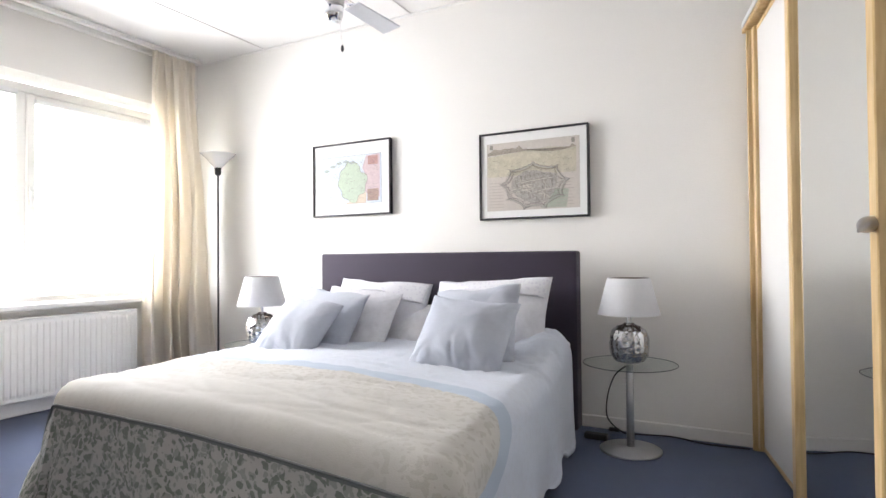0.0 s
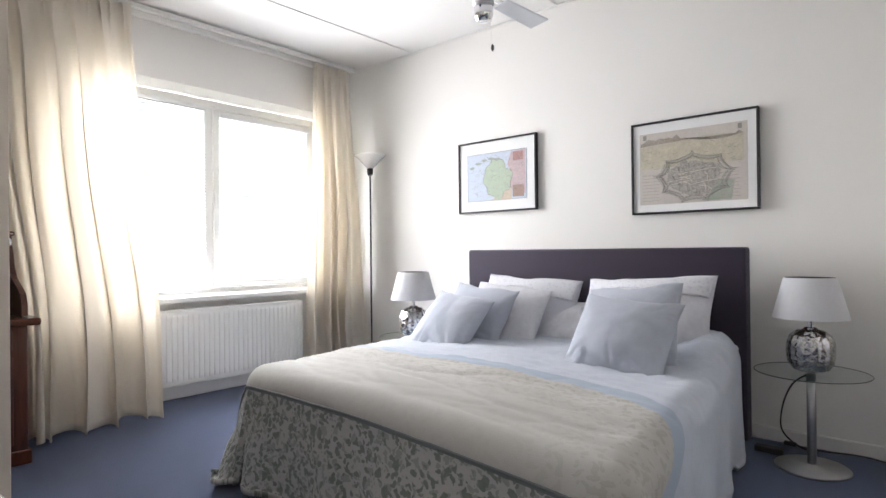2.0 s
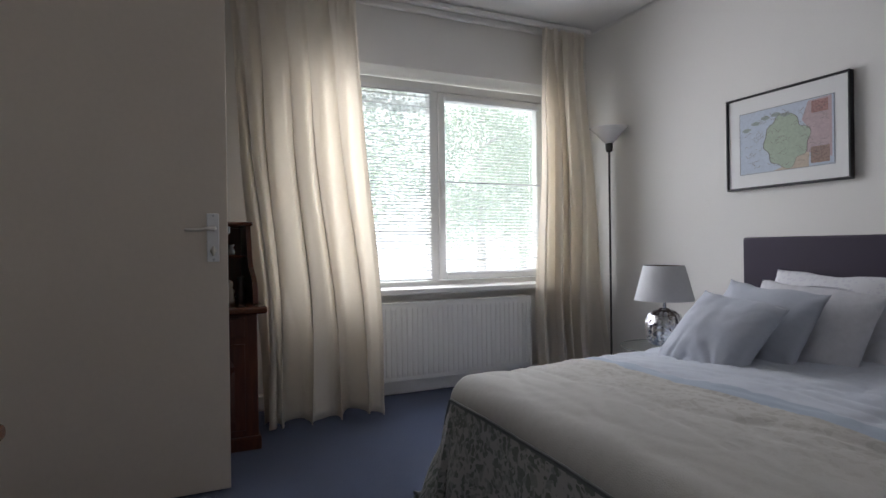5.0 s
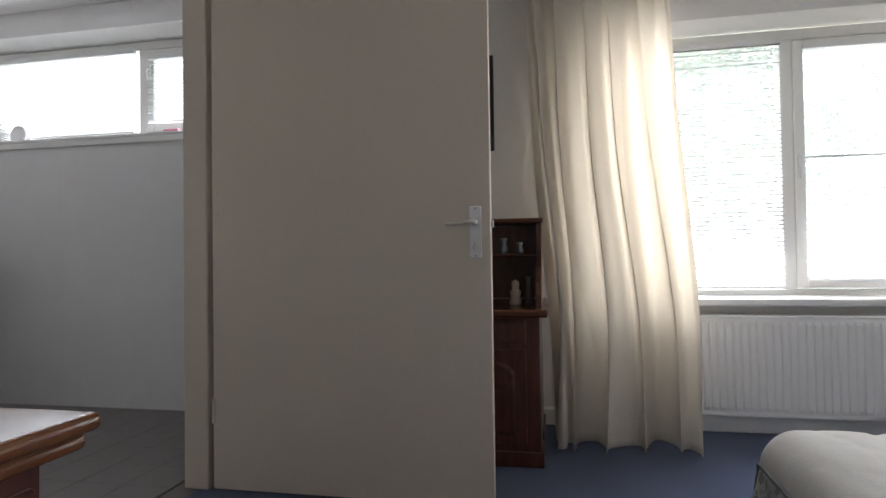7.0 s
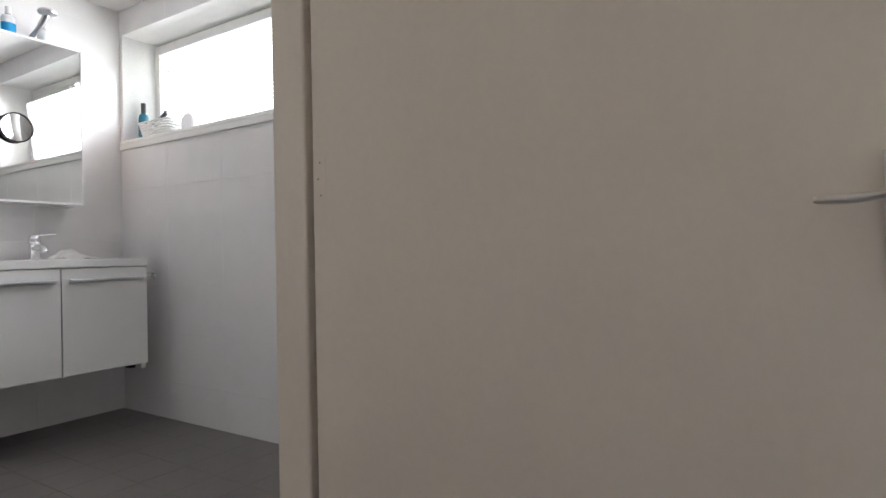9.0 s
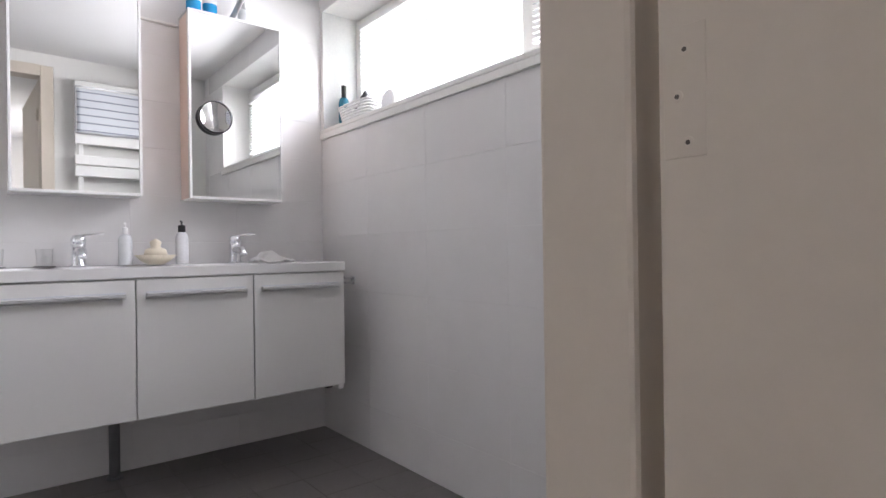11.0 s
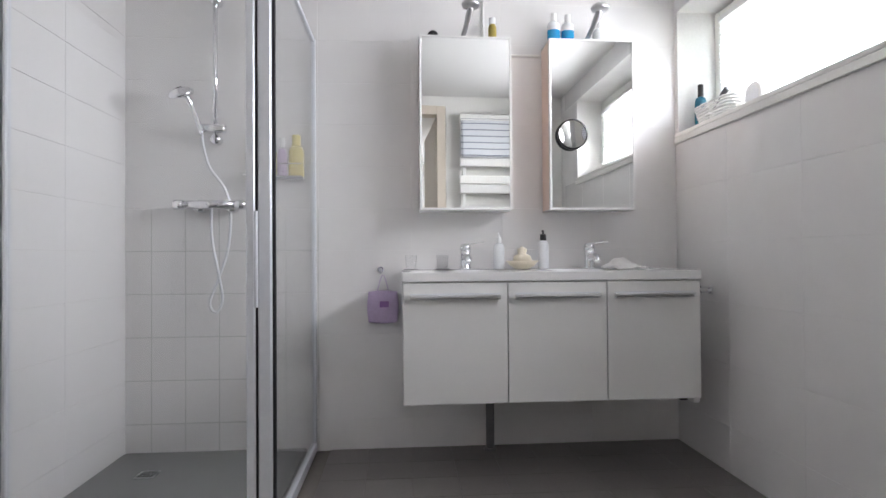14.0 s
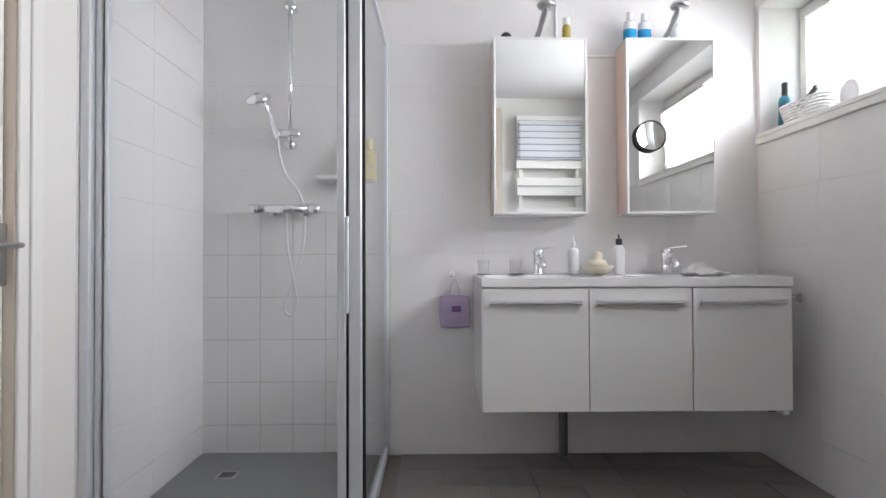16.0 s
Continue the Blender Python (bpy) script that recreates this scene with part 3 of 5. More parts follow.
def duvet():
    x0, x1, y0, y1, top, drop, r = 1.46, 2.815, 4.22, 5.74, 0.462, 0.50, 0.085
    nu, nv = 150, 150
    bm = bmesh.new()
    lay = bm.loops.layers.uv.new("UVMap")
    grid, uvs = [], []
    for i in range(nu + 1):
        row, urow = [], []
        for j in range(nv + 1):
            px = x0 - drop + (x1 - x0 + 2 * drop) * i / nu
            py = y0 - drop + (y1 - y0 + drop) * j / nv
            cx, cy = min(max(px, x0), x1), max(py, y0)
            ox, oy = px - cx, py - cy
            s = math.hypot(ox, oy)
            n1 = noise.noise(Vector((px * 3.1, py * 3.1, 0.3)))
            n2 = noise.noise(Vector((px * 8.0 + 3, py * 8.0, 1.7)))
            n3 = noise.noise(Vector((px * 20.0, py * 11.0, 4.0)))
            crown = 0.02 * math.sin(math.pi * min(max((px - x0) / (x1 - x0), 0), 1))
            n4 = abs(noise.noise(Vector((px * 1.6 + py * 4.5, py * 2.4 - px * 0.9, 9.0))))
            n5 = abs(noise.noise(Vector((px * 3.2 - py * 6.5, py * 3.6 + px * 2.4, 2.0))))
            n6 = abs(noise.noise(Vector((px * 7.0 + py * 3.0, py * 6.0 - px * 4.0, 5.5))))
            head = min(max((py - 4.3) / 1.4, 0.0), 1.0)
            side = min(max((px - x0) / (x1 - x0), 0.0), 1.0)
            heap = 0.10 * math.exp(-((px - 2.80) / 0.17) ** 2 - ((py - 5.64) / 0.19) ** 2)
            calm = min(1.0, max(0.15, (py - 4.1) / 0.3))
            z = top + crown + heap + calm * (0.011 * n1 + 0.005 * n2) + (0.0006 + 0.003 * head) * n3 - 0.0055 * calm * max(0.0, 0.09 - n4) / 0.09 - 0.0045 * calm * max(0.0, 0.08 - n5) / 0.08 - (0.002 + 0.008 * head) * max(0.0, 0.10 - n6) / 0.10
            x, y = cx, cy
            if s > 1e-6:
                dirx, diry = ox / s, oy / s
                s = min(s, drop * 1.02)
                q = r * math.pi / 2
                if s < q:
                    out, dz = r * math.sin(s / r), r * (1 - math.cos(s / r))
                else:
                    out, dz = r + (s - q) * (0.26 if ox < 0 else 0.12 if oy < 0 and ox <= 0 else 0.03), r + (s - q) * (0.96 if ox < 0 else 0.985)
                fall = max(0.0, (s - q) / drop)
                wave = (0.018 if ox > 0 else 0.045) * fall * math.sin((px if abs(oy) > abs(ox) else py) * 17 + 2.0 * n1) + 0.03 * n1 * fall
                x, y = cx + dirx * (out + wave), cy + diry * (out + wave)
                z = max(z - dz, 0.05 + 0.012 * n1)
            y += 0.11 * (1 - side) * (1 - 0.8 * head)
            x += 0.16 * (5.74 - y) + 0.06 * head * side - 0.12 * (1 - side) * (1 - head)
            row.append(bm.verts.new((x, y, z)))
            urow.append((px, py))
        grid.append(row)
        uvs.append(urow)
    for i in range(nu):
        for j in range(nv):
            f = bm.faces.new((grid[i][j], grid[i + 1][j], grid[i + 1][j + 1], grid[i][j + 1]))
            for lp, (a, c) in zip(f.loops, ((i, j), (i + 1, j), (i + 1, j + 1), (i, j + 1))):
                lp[lay].uv = uvs[a][c]
    js = min(range(nv + 1), key=lambda j: abs(uvs[0][j][1] - 4.094))
    cord = [grid[i][js].co + Vector((0, -0.003, 0.003)) for i in range(0, nu + 1, 2)]
    ob = part("duvet", bm, M_duvet, None, "", True)
    part("seam_cord", rod(bmesh.new(), cord, 0.004, 6), mat("grey_piping", (0.15, 0.16, 0.16), 0.9), ob, "dark grey piping", True)
    mod = ob.modifiers.new("thick", "SOLIDIFY")
    mod.thickness, mod.offset = 0.02, -1
    return tagged(ob, "beige and blue floral duvet draped over the bed", "bedding")


duvet()


def pillow(name, w, h, d, m, material, label, seed, group, border=None):
    def g(side, u, v):
        a, b = 2 * u - 1, 2 * v - 1
        prof = (max(0.0, 1 - a * a) * max(0.0, 1 - b * b)) ** 0.55
        wr = noise.noise(Vector((a * 1.6 + seed, b * 1.6, seed * 1.3)))
        wr2 = noise.noise(Vector((a * 4 + seed, b * 3, 7 + seed)))
        pin = 1 - 0.06 * (1 - abs(a) ** 1.6) * (abs(b) ** 4)
        pin2 = 1 - 0.055 * (1 - abs(b) ** 1.6) * (abs(a) ** 4)
        # creases gathered at the lower seam and running in from the corners
        low = math.exp(-((b + 0.72) / 0.42) ** 2)
        crease = abs(noise.noise(Vector((a * 2.9 + 0.9 * b + seed * 2, b * 1.3, 3.0 + seed))))
        corner = (abs(a * b)) ** 1.5
        star = abs(noise.noise(Vector((6 * math.atan2(abs(b), abs(a) + 1e-4) + seed, 1.5 * (abs(a) + abs(b)), seed))))
        sag = -0.10 * d * b
        z = side * d / 2 * prof * (1 + 0.14 * wr + 0.08 * wr2) + 0.007 * wr * (1 - prof)
        z -= side * 0.012 * low * prof ** 0.5 * max(0.0, 0.14 - crease) / 0.14
        z -= side * 0.012 * corner * prof ** 0.3 * max(0.0, 0.15 - star) / 0.15
        z += sag * side * prof
        top = 0.035 * h * (b > 0) * b * b * noise.noise(Vector((a * 1.5, seed, 4.4)))
        return Vector((a * w / 2 * pin2, b * h / 2 * pin + top + 0.004 * wr2 * abs(b) ** 6, z))
    bm = surface(44, 44, lambda u, v: g(1, u, v))
    bm2 = surface(44, 44, lambda u, v: g(-1, u, v))
    me = bpy.data.meshes.new("tmp")
    bmesh.ops.reverse_faces(bm2, faces=bm2.faces)
    bm2.to_mesh(me)
    bm2.free()
    bm.from_mesh(me)
    bpy.data.meshes.remove(me)
    bmesh.ops.remove_doubles(bm, verts=bm.verts, dist=0.0008)
    ob = part(name, bm, material, None, "", True)
    ob.matrix_world = m
    if border:
        # printed flap folded over the upper edge, slanting down to one corner
        def flap(u, v):
            cut = 0.80 - 0.24 * max(0.0, u - 0.55) - 0.03 * math.sin(9 * u + seed)
            return g(1, 0.015 + 0.97 * u, cut + (0.985 - cut) * v) + Vector((0, 0, 0.006 + 0.004 * (1 - v)))
        fl = part("folded_flap", surface(36, 10, flap), border, ob, "white flap with a pale floral print", True)
        fl.modifiers.new("thick", "SOLIDIFY").thickness = 0.003
    return tagged(ob, label, "cushion" if "cushion" in name else "pillow", group)


def print_cloth():
    m = cloth("floral_print_cotton", (0.70, 0.70, 0.73), 0.05, 420, 0.05)
    nt = m.node_tree
    geo = nt.nodes.new("ShaderNodeNewGeometry")
    v = nt.nodes.new("ShaderNodeTexVoronoi")
    v.inputs["Scale"].default_value = 55.0
    nt.links.new(geo.outputs["Position"], v.inputs["Vector"])
    lt = nt.nodes.new("ShaderNodeMath")
    lt.operation = "LESS_THAN"
    lt.inputs[1].default_value = 0.36
    nt.links.new(v.outputs["Distance"], lt.inputs[0])
    mx = nt.nodes.new("ShaderNodeMix")
    mx.data_type = "RGBA"
    nt.links.new(lt.outputs[0], mx.inputs[0])
    mx.inputs[6].default_value, mx.inputs[7].default_value = (0.70, 0.705, 0.74, 1), (0.63, 0.625, 0.685, 1)
    nt.links.new(mx.outputs[2], nt.nodes["Principled BSDF"].inputs["Base Color"])
    return m


M_printcloth = print_cloth()
M_pillowprint = mat("white_floral_pillow", (0.66, 0.665, 0.70), 0.9, vary=0.10, scale=14, fine=45, bump=0.12, bump_scale=300)
pillow("pillow", 0.58, 0.43, 0.19, pose(1.925, 5.675, 0.562, 68, 2, 2), M_pillowlilac, "pale lilac cotton pillow against the headboard", 1, "pillows on the bed", M_printcloth)
pillow("pillow", 0.61, 0.41, 0.18, pose(2.58, 5.645, 0.585, 66, -3, -2), M_pillowprint, "white pale-floral pillow against the headboard", 2, "pillows on the bed", M_printcloth)
pillow("pillow", 0.48, 0.36, 0.16, pose(2.25, 5.66, 0.515, 40, 0, 2), M_pillowprint, "white pale-floral pillow lying behind others", 3, "pillows on the bed")
pillow("cushion", 0.45, 0.37, 0.15, pose(1.90, 5.50, 0.564, 58, 4, 2), M_pillowprint, "white pale-floral cushion leaning on a pillow", 8, "cushions on the bed")
pillow("cushion", 0.41, 0.38, 0.14, pose(1.81, 5.365, 0.566, 56, 5, -4), M_cushion, "light blue-grey satin cushion in the middle", 4, "cushions on the bed")
pillow("cushion", 0.39, 0.355, 0.14, pose(1.775, 5.205, 0.548, 50, 6, -9), M_cushion, "light blue-grey satin cushion at the front", 5, "cushions on the bed")
pillow("cushion", 0.40, 0.375, 0.14, pose(2.635, 5.36, 0.592, 58, -5, 3), M_cushion, "light blue-grey satin cushion leaning on a pillow", 6, "cushions on the bed")
pillow("cushion", 0.395, 0.355, 0.14, pose(2.675, 5.18, 0.570, 50, 3, 1), M_cushion, "light blue-grey satin cushion at the front", 7, "cushions on the bed")


def rumpled(name, x0, x1, y, z, deep, high, label, seed):
    """A crumpled roll of cloth lying along the headboard."""
    def f(u, v):
        a = math.pi * v
        lump = 0.75 + 0.5 * noise.noise(Vector((u * 4, seed, 1.0))) + 0.25 * noise.noise(Vector((u * 9, v * 3, seed)))
        ends = max(0.0, math.sin(math.pi * u)) ** 0.4
        q = max(0.15, lump) * ends
        return Vector((x0 + (x1 - x0) * u, y - deep * math.cos(a) * (0.5 + 0.5 * q), z + high * math.sin(a) * q + 0.010 * noise.noise(Vector((u * 14, v * 6, seed)))))
    return tagged(part(name, surface(60, 14, f), M_pillowlilac, None, "", True), label, "sheet")


rumpled("sheet", 2.10, 2.42, 5.70, 0.50, 0.10, 0.16, "crumpled pale floral sheet between the pillows", 2.0)
rumpled("sheet", 2.72, 2.95, 5.70, 0.47, 0.10, 0.085, "crumpled pale floral sheet at the mattress edge", 6.0)


# ---- bedroom: lamps and tables ----
def side_table(x, y, label):
    t = thing("side_table", x, y, 0, label, "table", "side tables")
    part("foot", lathe(bmesh.new(), [(0.135, 0.0), (0.137, 0.006), (0.13, 0.011), (0.02, 0.016), (0.018, 0.02)], 40), M_steel, t, "", True)
    part("column", lathe(bmesh.new(), [(0.017, 0.018), (0.017, 0.388)], 20), M_steel, t, "", True)
    part("top", lathe(bmesh.new(), [(0.203, 0.390), (0.206, 0.392), (0.206, 0.397), (0.203, 0.399)], 56), M_tableglass, t, "round clear glass top")
    ring = [(0.2065 * math.cos(2 * math.pi * k / 48), 0.2065 * math.sin(2 * math.pi * k / 48), 0.3945) for k in range(49)]
    part("top_edge", rod(bmesh.new(), ring, 0.0017, 6), M_glassedge, t, "dark polished glass edge", True)
    return t


side_table(3.2, 5.83, "round glass side table on a steel column")
side_table(1.195, 5.56, "round glass side table on a steel column")


def table_lamp(x, y, z, label):
    t = thing("table_lamp", x, y, z, label, "lamp", "bedside lamps")
    prof = [(0.045, 0.0), (0.066, 0.008), (0.082, 0.035), (0.088, 0.075), (0.086, 0.115), (0.074, 0.148), (0.05, 0.166), (0.028, 0.172), (0.022, 0.178)]
    def hammered(u, v):
        """Round body with rows of staggered dimples."""
        k = min(int(v * (len(prof) - 1)), len(prof) - 2)
        f = v * (len(prof) - 1) - k
        r = prof[k][0] * (1 - f) + prof[k + 1][0] * f
        z = prof[k][1] * (1 - f) + prof[k + 1][1] * f
        row = z / 0.026
        cell = math.sin(math.pi * row) * math.sin(11 * math.pi * u * 2 + math.pi * int(row))
        r *= 1 - 0.05 * max(0.0, cell) + 0.01 * math.sin(5 * u * 6.283 + z * 60)
        return Vector((r * math.cos(6.28319 * u), r * math.sin(6.28319 * u), z))

    bm = surface(110, 56, hammered)
    bmesh.ops.remove_doubles(bm, verts=bm.verts, dist=0.0002)
    part("base", bm, M_silverglass, t, "hammered mercury glass base", True)
    part("stem", lathe(bmesh.new(), [(0.011, 0.176), (0.011, 0.25)], 14), M_chrome, t)
    sh = [(0.137, 0.218), (0.094, 0.384), (0.092, 0.384), (0.135, 0.218)]
    bm = lathe(bmesh.new(), sh, 48, cap=False)
    part("shade", bm, M_shade, t, "grey silk drum shade", True)
    # brown sheet added so the inside, otherwise lit through the silk, looks dark
    part("lining", lathe(bmesh.new(), [(0.1335, 0.2185), (0.0905, 0.3835)], 48, cap=False), M_inner, t, "dark brown sheet added inside the shade", True)
    part("shade_ring", rod(bmesh.new(), [(0.09 * math.cos(a), 0.09 * math.sin(a), 0.376) for a in (0, 3.1415)], 0.0015, 5), M_chrome, t)
    part("bulb", lathe(bmesh.new(), [(0.012, 0.25), (0.028, 0.29), (0.026, 0.315), (0.0005, 0.332)], 16, cap=False), M_ceramic, t, "", True)
    return t


table_lamp(3.2, 5.83, 0.40, "silver glass table lamp with a grey shade")
table_lamp(1.195, 5.56, 0.40, "silver glass table lamp with a grey shade")
cab = tagged(part("lamp_cable", rod(bmesh.new(), spline([(3.19, 5.84, 0.385), (3.12, 5.90, 0.32), (3.07, 5.97, 0.2), (3.06, 6.02, 0.08), (3.13, 6.05, 0.01), (3.2, 6.06, 0.008), (3.35, 6.08, 0.012), (3.5, 6.05, 0.007), (3.68, 6.06, 0.007)], 6), 0.0035, 6), M_rubber, None, "", True), "black lamp cable hanging behind the side table", "cable")
tagged(part("cable_switch", bx(3.06, 3.11, 6.035, 6.055, 0.012, 0.03, 0.005, 2), M_rubber), "black cord switch lying against the skirting", "switch")
tagged(part("power_strip", bx(2.97, 3.08, 5.90, 5.94, 0.001, 0.03, 0.006, 2), M_rubber), "black power strip on the carpet beside bed", "socket")

fl = thing("floor_lamp", 0.33, 5.99, 0, "slim black uplighter floor lamp with a white bowl", "lamp")
part("foot", lathe(bmesh.new(), [(0.12, 0.0), (0.12, 0.012), (0.105, 0.02), (0.014, 0.03)], 32), M_black, fl)
part("pole", lathe(bmesh.new(), [(0.0068, 0.028), (0.0068, 1.50)], 14), M_black, fl)
part("collar", lathe(bmesh.new(), [(0.012, 1.49), (0.022, 1.50), (0.024, 1.545), (0.014, 1.55)], 18), M_black, fl)
part("bowl", lathe(bmesh.new(), [(0.022, 1.545), (0.05, 1.575), (0.085, 1.615), (0.118, 1.642), (0.122, 1.648), (0.115, 1.645), (0.08, 1.618), (0.045, 1.58), (0.018, 1.552)], 40), M_ceramic, fl, "white opal bowl", True)

fan = thing("ceiling_fan", 2.010, 5.209, 1.95, "white ceiling fan with a chrome hub and pull cord", "fan")
part("hub", lathe(bmesh.new(), [(0.02, 0.025), (0.035, 0.03), (0.045, 0.06), (0.045, 0.10), (0.038, 0.105)], 28), M_chrome, fan, "polished chrome hub", True)
part("motor", lathe(bmesh.new(), [(0.05, 0.105), (0.05, 0.165), (0.10, 0.17), (0.11, 0.20), (0.10, 0.24), (0.06, 0.265), (0.015, 0.27)], 32), M_ceramic, fan, "", True)
part("rod", lathe(bmesh.new(), [(0.013, 0.268), (0.013, 0.40), (0.05, 0.405), (0.055, 0.434)], 20), M_chrome, fan)
for k in range(2):
    bm = bmesh.new()
    box(bm, -0.055, 0.055, 0.13, 0.47, 0.148, 0.156, 0.003)
    for v in bm.verts:
        v.co.z += v.co.x * 0.16
        if v.co.y < 0.2:
            v.co.x *= 0.75
    bmesh.ops.rotate(bm, verts=bm.verts, cent=(0, 0, 0), matrix=Matrix.Rotation(radians(-2 + 180 * k), 3, "Z"))
    bl = part("blade", bm, M_alu, fan, "grey blade")
    bm = bmesh.new()
    box(bm, -0.018, 0.018, 0.04, 0.16, 0.157, 0.163, 0.002)
    bmesh.ops.rotate(bm, verts=bm.verts, cent=(0, 0, 0), matrix=Matrix.Rotation(radians(-2 + 180 * k), 3, "Z"))
    part("bracket", bm, M_chrome, bl)
part("pull_cord", rod(bmesh.new(), [(0.030, 0.008, 0.045), (0.042, 0.009, -0.09)], 0.0012, 5), M_plastic, fan)
part("pull_knob", lathe(bmesh.new(), [(0.002, -0.085), (0.006, -0.091), (0.008, -0.106), (0.003, -0.118)], 12, (0.042, 0.009)), M_black, fan)


# ---- bedroom: pictures ----
def poly(pts, y=0.0):
    bm = bmesh.new()
    bm.faces.new([bm.verts.new((p[0], y, p[1])) for p in pts])
    return bm


def blob(cx, cz, rx, rz, seed, n=40, rough=0.25):
    out = []
    for i in range(n):
        a = 2 * math.pi * i / n
        q = 1 + rough * noise.noise(Vector((math.cos(a) * 1.7 + seed, math.sin(a) * 1.7, seed))) * 2
        out.append((cx + rx * q * math.cos(a), cz + rz * q * math.sin(a)))
    return list(reversed(out))


def picture(name, x0, x1, z0, z1, label, mount, y=Y3):
    w, h = x1 - x0, z1 - z0
    p = thing(name, x0, y - 0.011, z0, label, "picture", "framed maps")
    t = 0.0105
    part("frame_bar", bx(0, w, -0.024, 0.008, 0, t, 0.003), M_black, p)
    part("frame_bar", bx(0, w, -0.024, 0.008, h - t, h, 0.003), M_black, p)
    part("frame_bar", bx(0, t, -0.024, 0.008, t, h - t, 0.003), M_black, p)
    part("frame_bar", bx(w - t, w, -0.024, 0.008, t, h - t, 0.003), M_black, p)
    part("mount", bx(t, w - t, -0.012, -0.002, t, h - t), M_paper, p, "white mount")
    return p, w, h


def paint(name, c, vary=0.12, scale=30):
    return mat(name, c, 0.85, vary=vary, scale=scale, fine=140)


pic, w, h = picture("framed_map", 1.124, 1.741, 1.16, 1.635, "old coloured coastal map in a thin black frame", 0.08)
sheet = part("map_sheet", bx(0.075, w - 0.07, -0.0135, -0.0125, 0.075, h - 0.085), paint("map_sea", (0.52, 0.58, 0.66), 0.10, 60), pic, "pale blue printed map")
M_line = paint("map_ink", (0.27, 0.255, 0.23))
part("land", poly(blob(0.315, 0.225, 0.112, 0.125, 2.0, 60, 0.18), -0.0142), paint("map_green", (0.42, 0.49, 0.39), 0.14, 60), sheet)
part("province", poly([(0.41, 0.15), (0.535, 0.11), (0.535, 0.385), (0.43, 0.38), (0.40, 0.30), (0.44, 0.24)], -0.0139), paint("map_pink", (0.50, 0.40, 0.41), 0.15, 60), sheet)
for k in range(5):
    part("island", poly(blob(0.115 + 0.052 * k, 0.30 + 0.05 * math.sin(0.55 * k), 0.024, 0.009, 5.0 + k, 16), -0.0144), paint("map_island", (0.34, 0.38, 0.36)), sheet)
part("cartouche", poly([(0.44, 0.09), (0.525, 0.09), (0.525, 0.165), (0.44, 0.165)], -0.0146), paint("map_cartouche", (0.36, 0.26, 0.22), 0.4, 120), sheet)
part("cartouche", poly([(0.445, 0.32), (0.52, 0.32), (0.52, 0.375), (0.445, 0.375)], -0.0146), paint("map_cartouche_red", (0.40, 0.24, 0.22), 0.4, 120), sheet)
part("lowland", poly([(0.26, 0.078), (0.43, 0.078), (0.44, 0.24), (0.41, 0.25), (0.36, 0.11)], -0.0137), paint("map_ochre", (0.54, 0.46, 0.37), 0.15, 60), sheet)
bm = bmesh.new()
rod(bm, [(0.077, -0.0139, 0.077), (w - 0.072, -0.0139, 0.077), (w - 0.072, -0.0139, h - 0.087), (0.077, -0.0139, h - 0.087), (0.077, -0.0139, 0.077)], 0.0012, 4)
part("border_line", bm, M_line, sheet)
rnd = random.Random(2)
for k in range(70):
    a, c = rnd.uniform(0.10, 0.50), rnd.uniform(0.10, 0.36)
    pts = [(a + 0.012 * i, -0.0148, c + rnd.uniform(-0.012, 0.012)) for i in range(4)]
    part("printed_line", rod(bmesh.new(), pts, 0.0007, 4), M_line, sheet)
bm = bmesh.new()
ring = blob(0.315, 0.225, 0.113, 0.126, 2.0, 60, 0.18)
rod(bm, [(a, -0.0146, b) for a, b in ring + ring[:1]], 0.0012, 4)
part("coast_line", bm, M_line, sheet)

pic, w, h = picture("framed_map", 2.344, 2.966, 1.093, 1.582, "old engraved town plan in a thin black frame", 0.05)
sheet = part("map_sheet", bx(0.045, w - 0.05, -0.0135, -0.0125, 0.05, h - 0.06), paint("engraving_paper", (0.54, 0.50, 0.455), 0.08, 50), pic, "sepia printed engraving")
part("field", poly([(0.05, 0.24), (0.555, 0.24), (0.555, 0.37), (0.40, 0.385), (0.05, 0.355)], -0.0140), paint("engraving_field", (0.49, 0.455, 0.355), 0.22, 25), sheet)
part("town", poly(blob(0.322, 0.178, 0.135, 0.088, 3.0, 40, 0.1), -0.0143), paint("engraving_town", (0.40, 0.375, 0.34), 0.45, 130), sheet)
sky_line = [(0.05, 0.36)] + [(0.05 + 0.505 * k / 24, 0.375 + 0.018 * math.sin(k * 0.26) + (0.014 if k % 7 == 2 else 0.0) + 0.005 * (k % 2)) for k in range(25)] + [(0.555, 0.372), (0.3, 0.376)]
part("skyline", poly(list(reversed(sky_line)), -0.0145), paint("engraving_skyline", (0.33, 0.295, 0.245), 0.35, 90), sheet)
def rampart(grow):
    """Outline of a walled town with pointed bastions."""
    out = []
    for k in range(9):
        a = 2 * math.pi * k / 9 + 0.2
        for da, q in ((-0.17, 1.0), (-0.11, 1.07), (-0.07, 1.05), (0.0, 1.22), (0.07, 1.05), (0.11, 1.07), (0.17, 1.0)):
            q = q + grow
            out.append((0.322 + 0.148 * q * math.cos(a + da) * (1 + 0.10 * math.sin(a)), 0.178 + 0.098 * q * math.sin(a + da)))
    return out


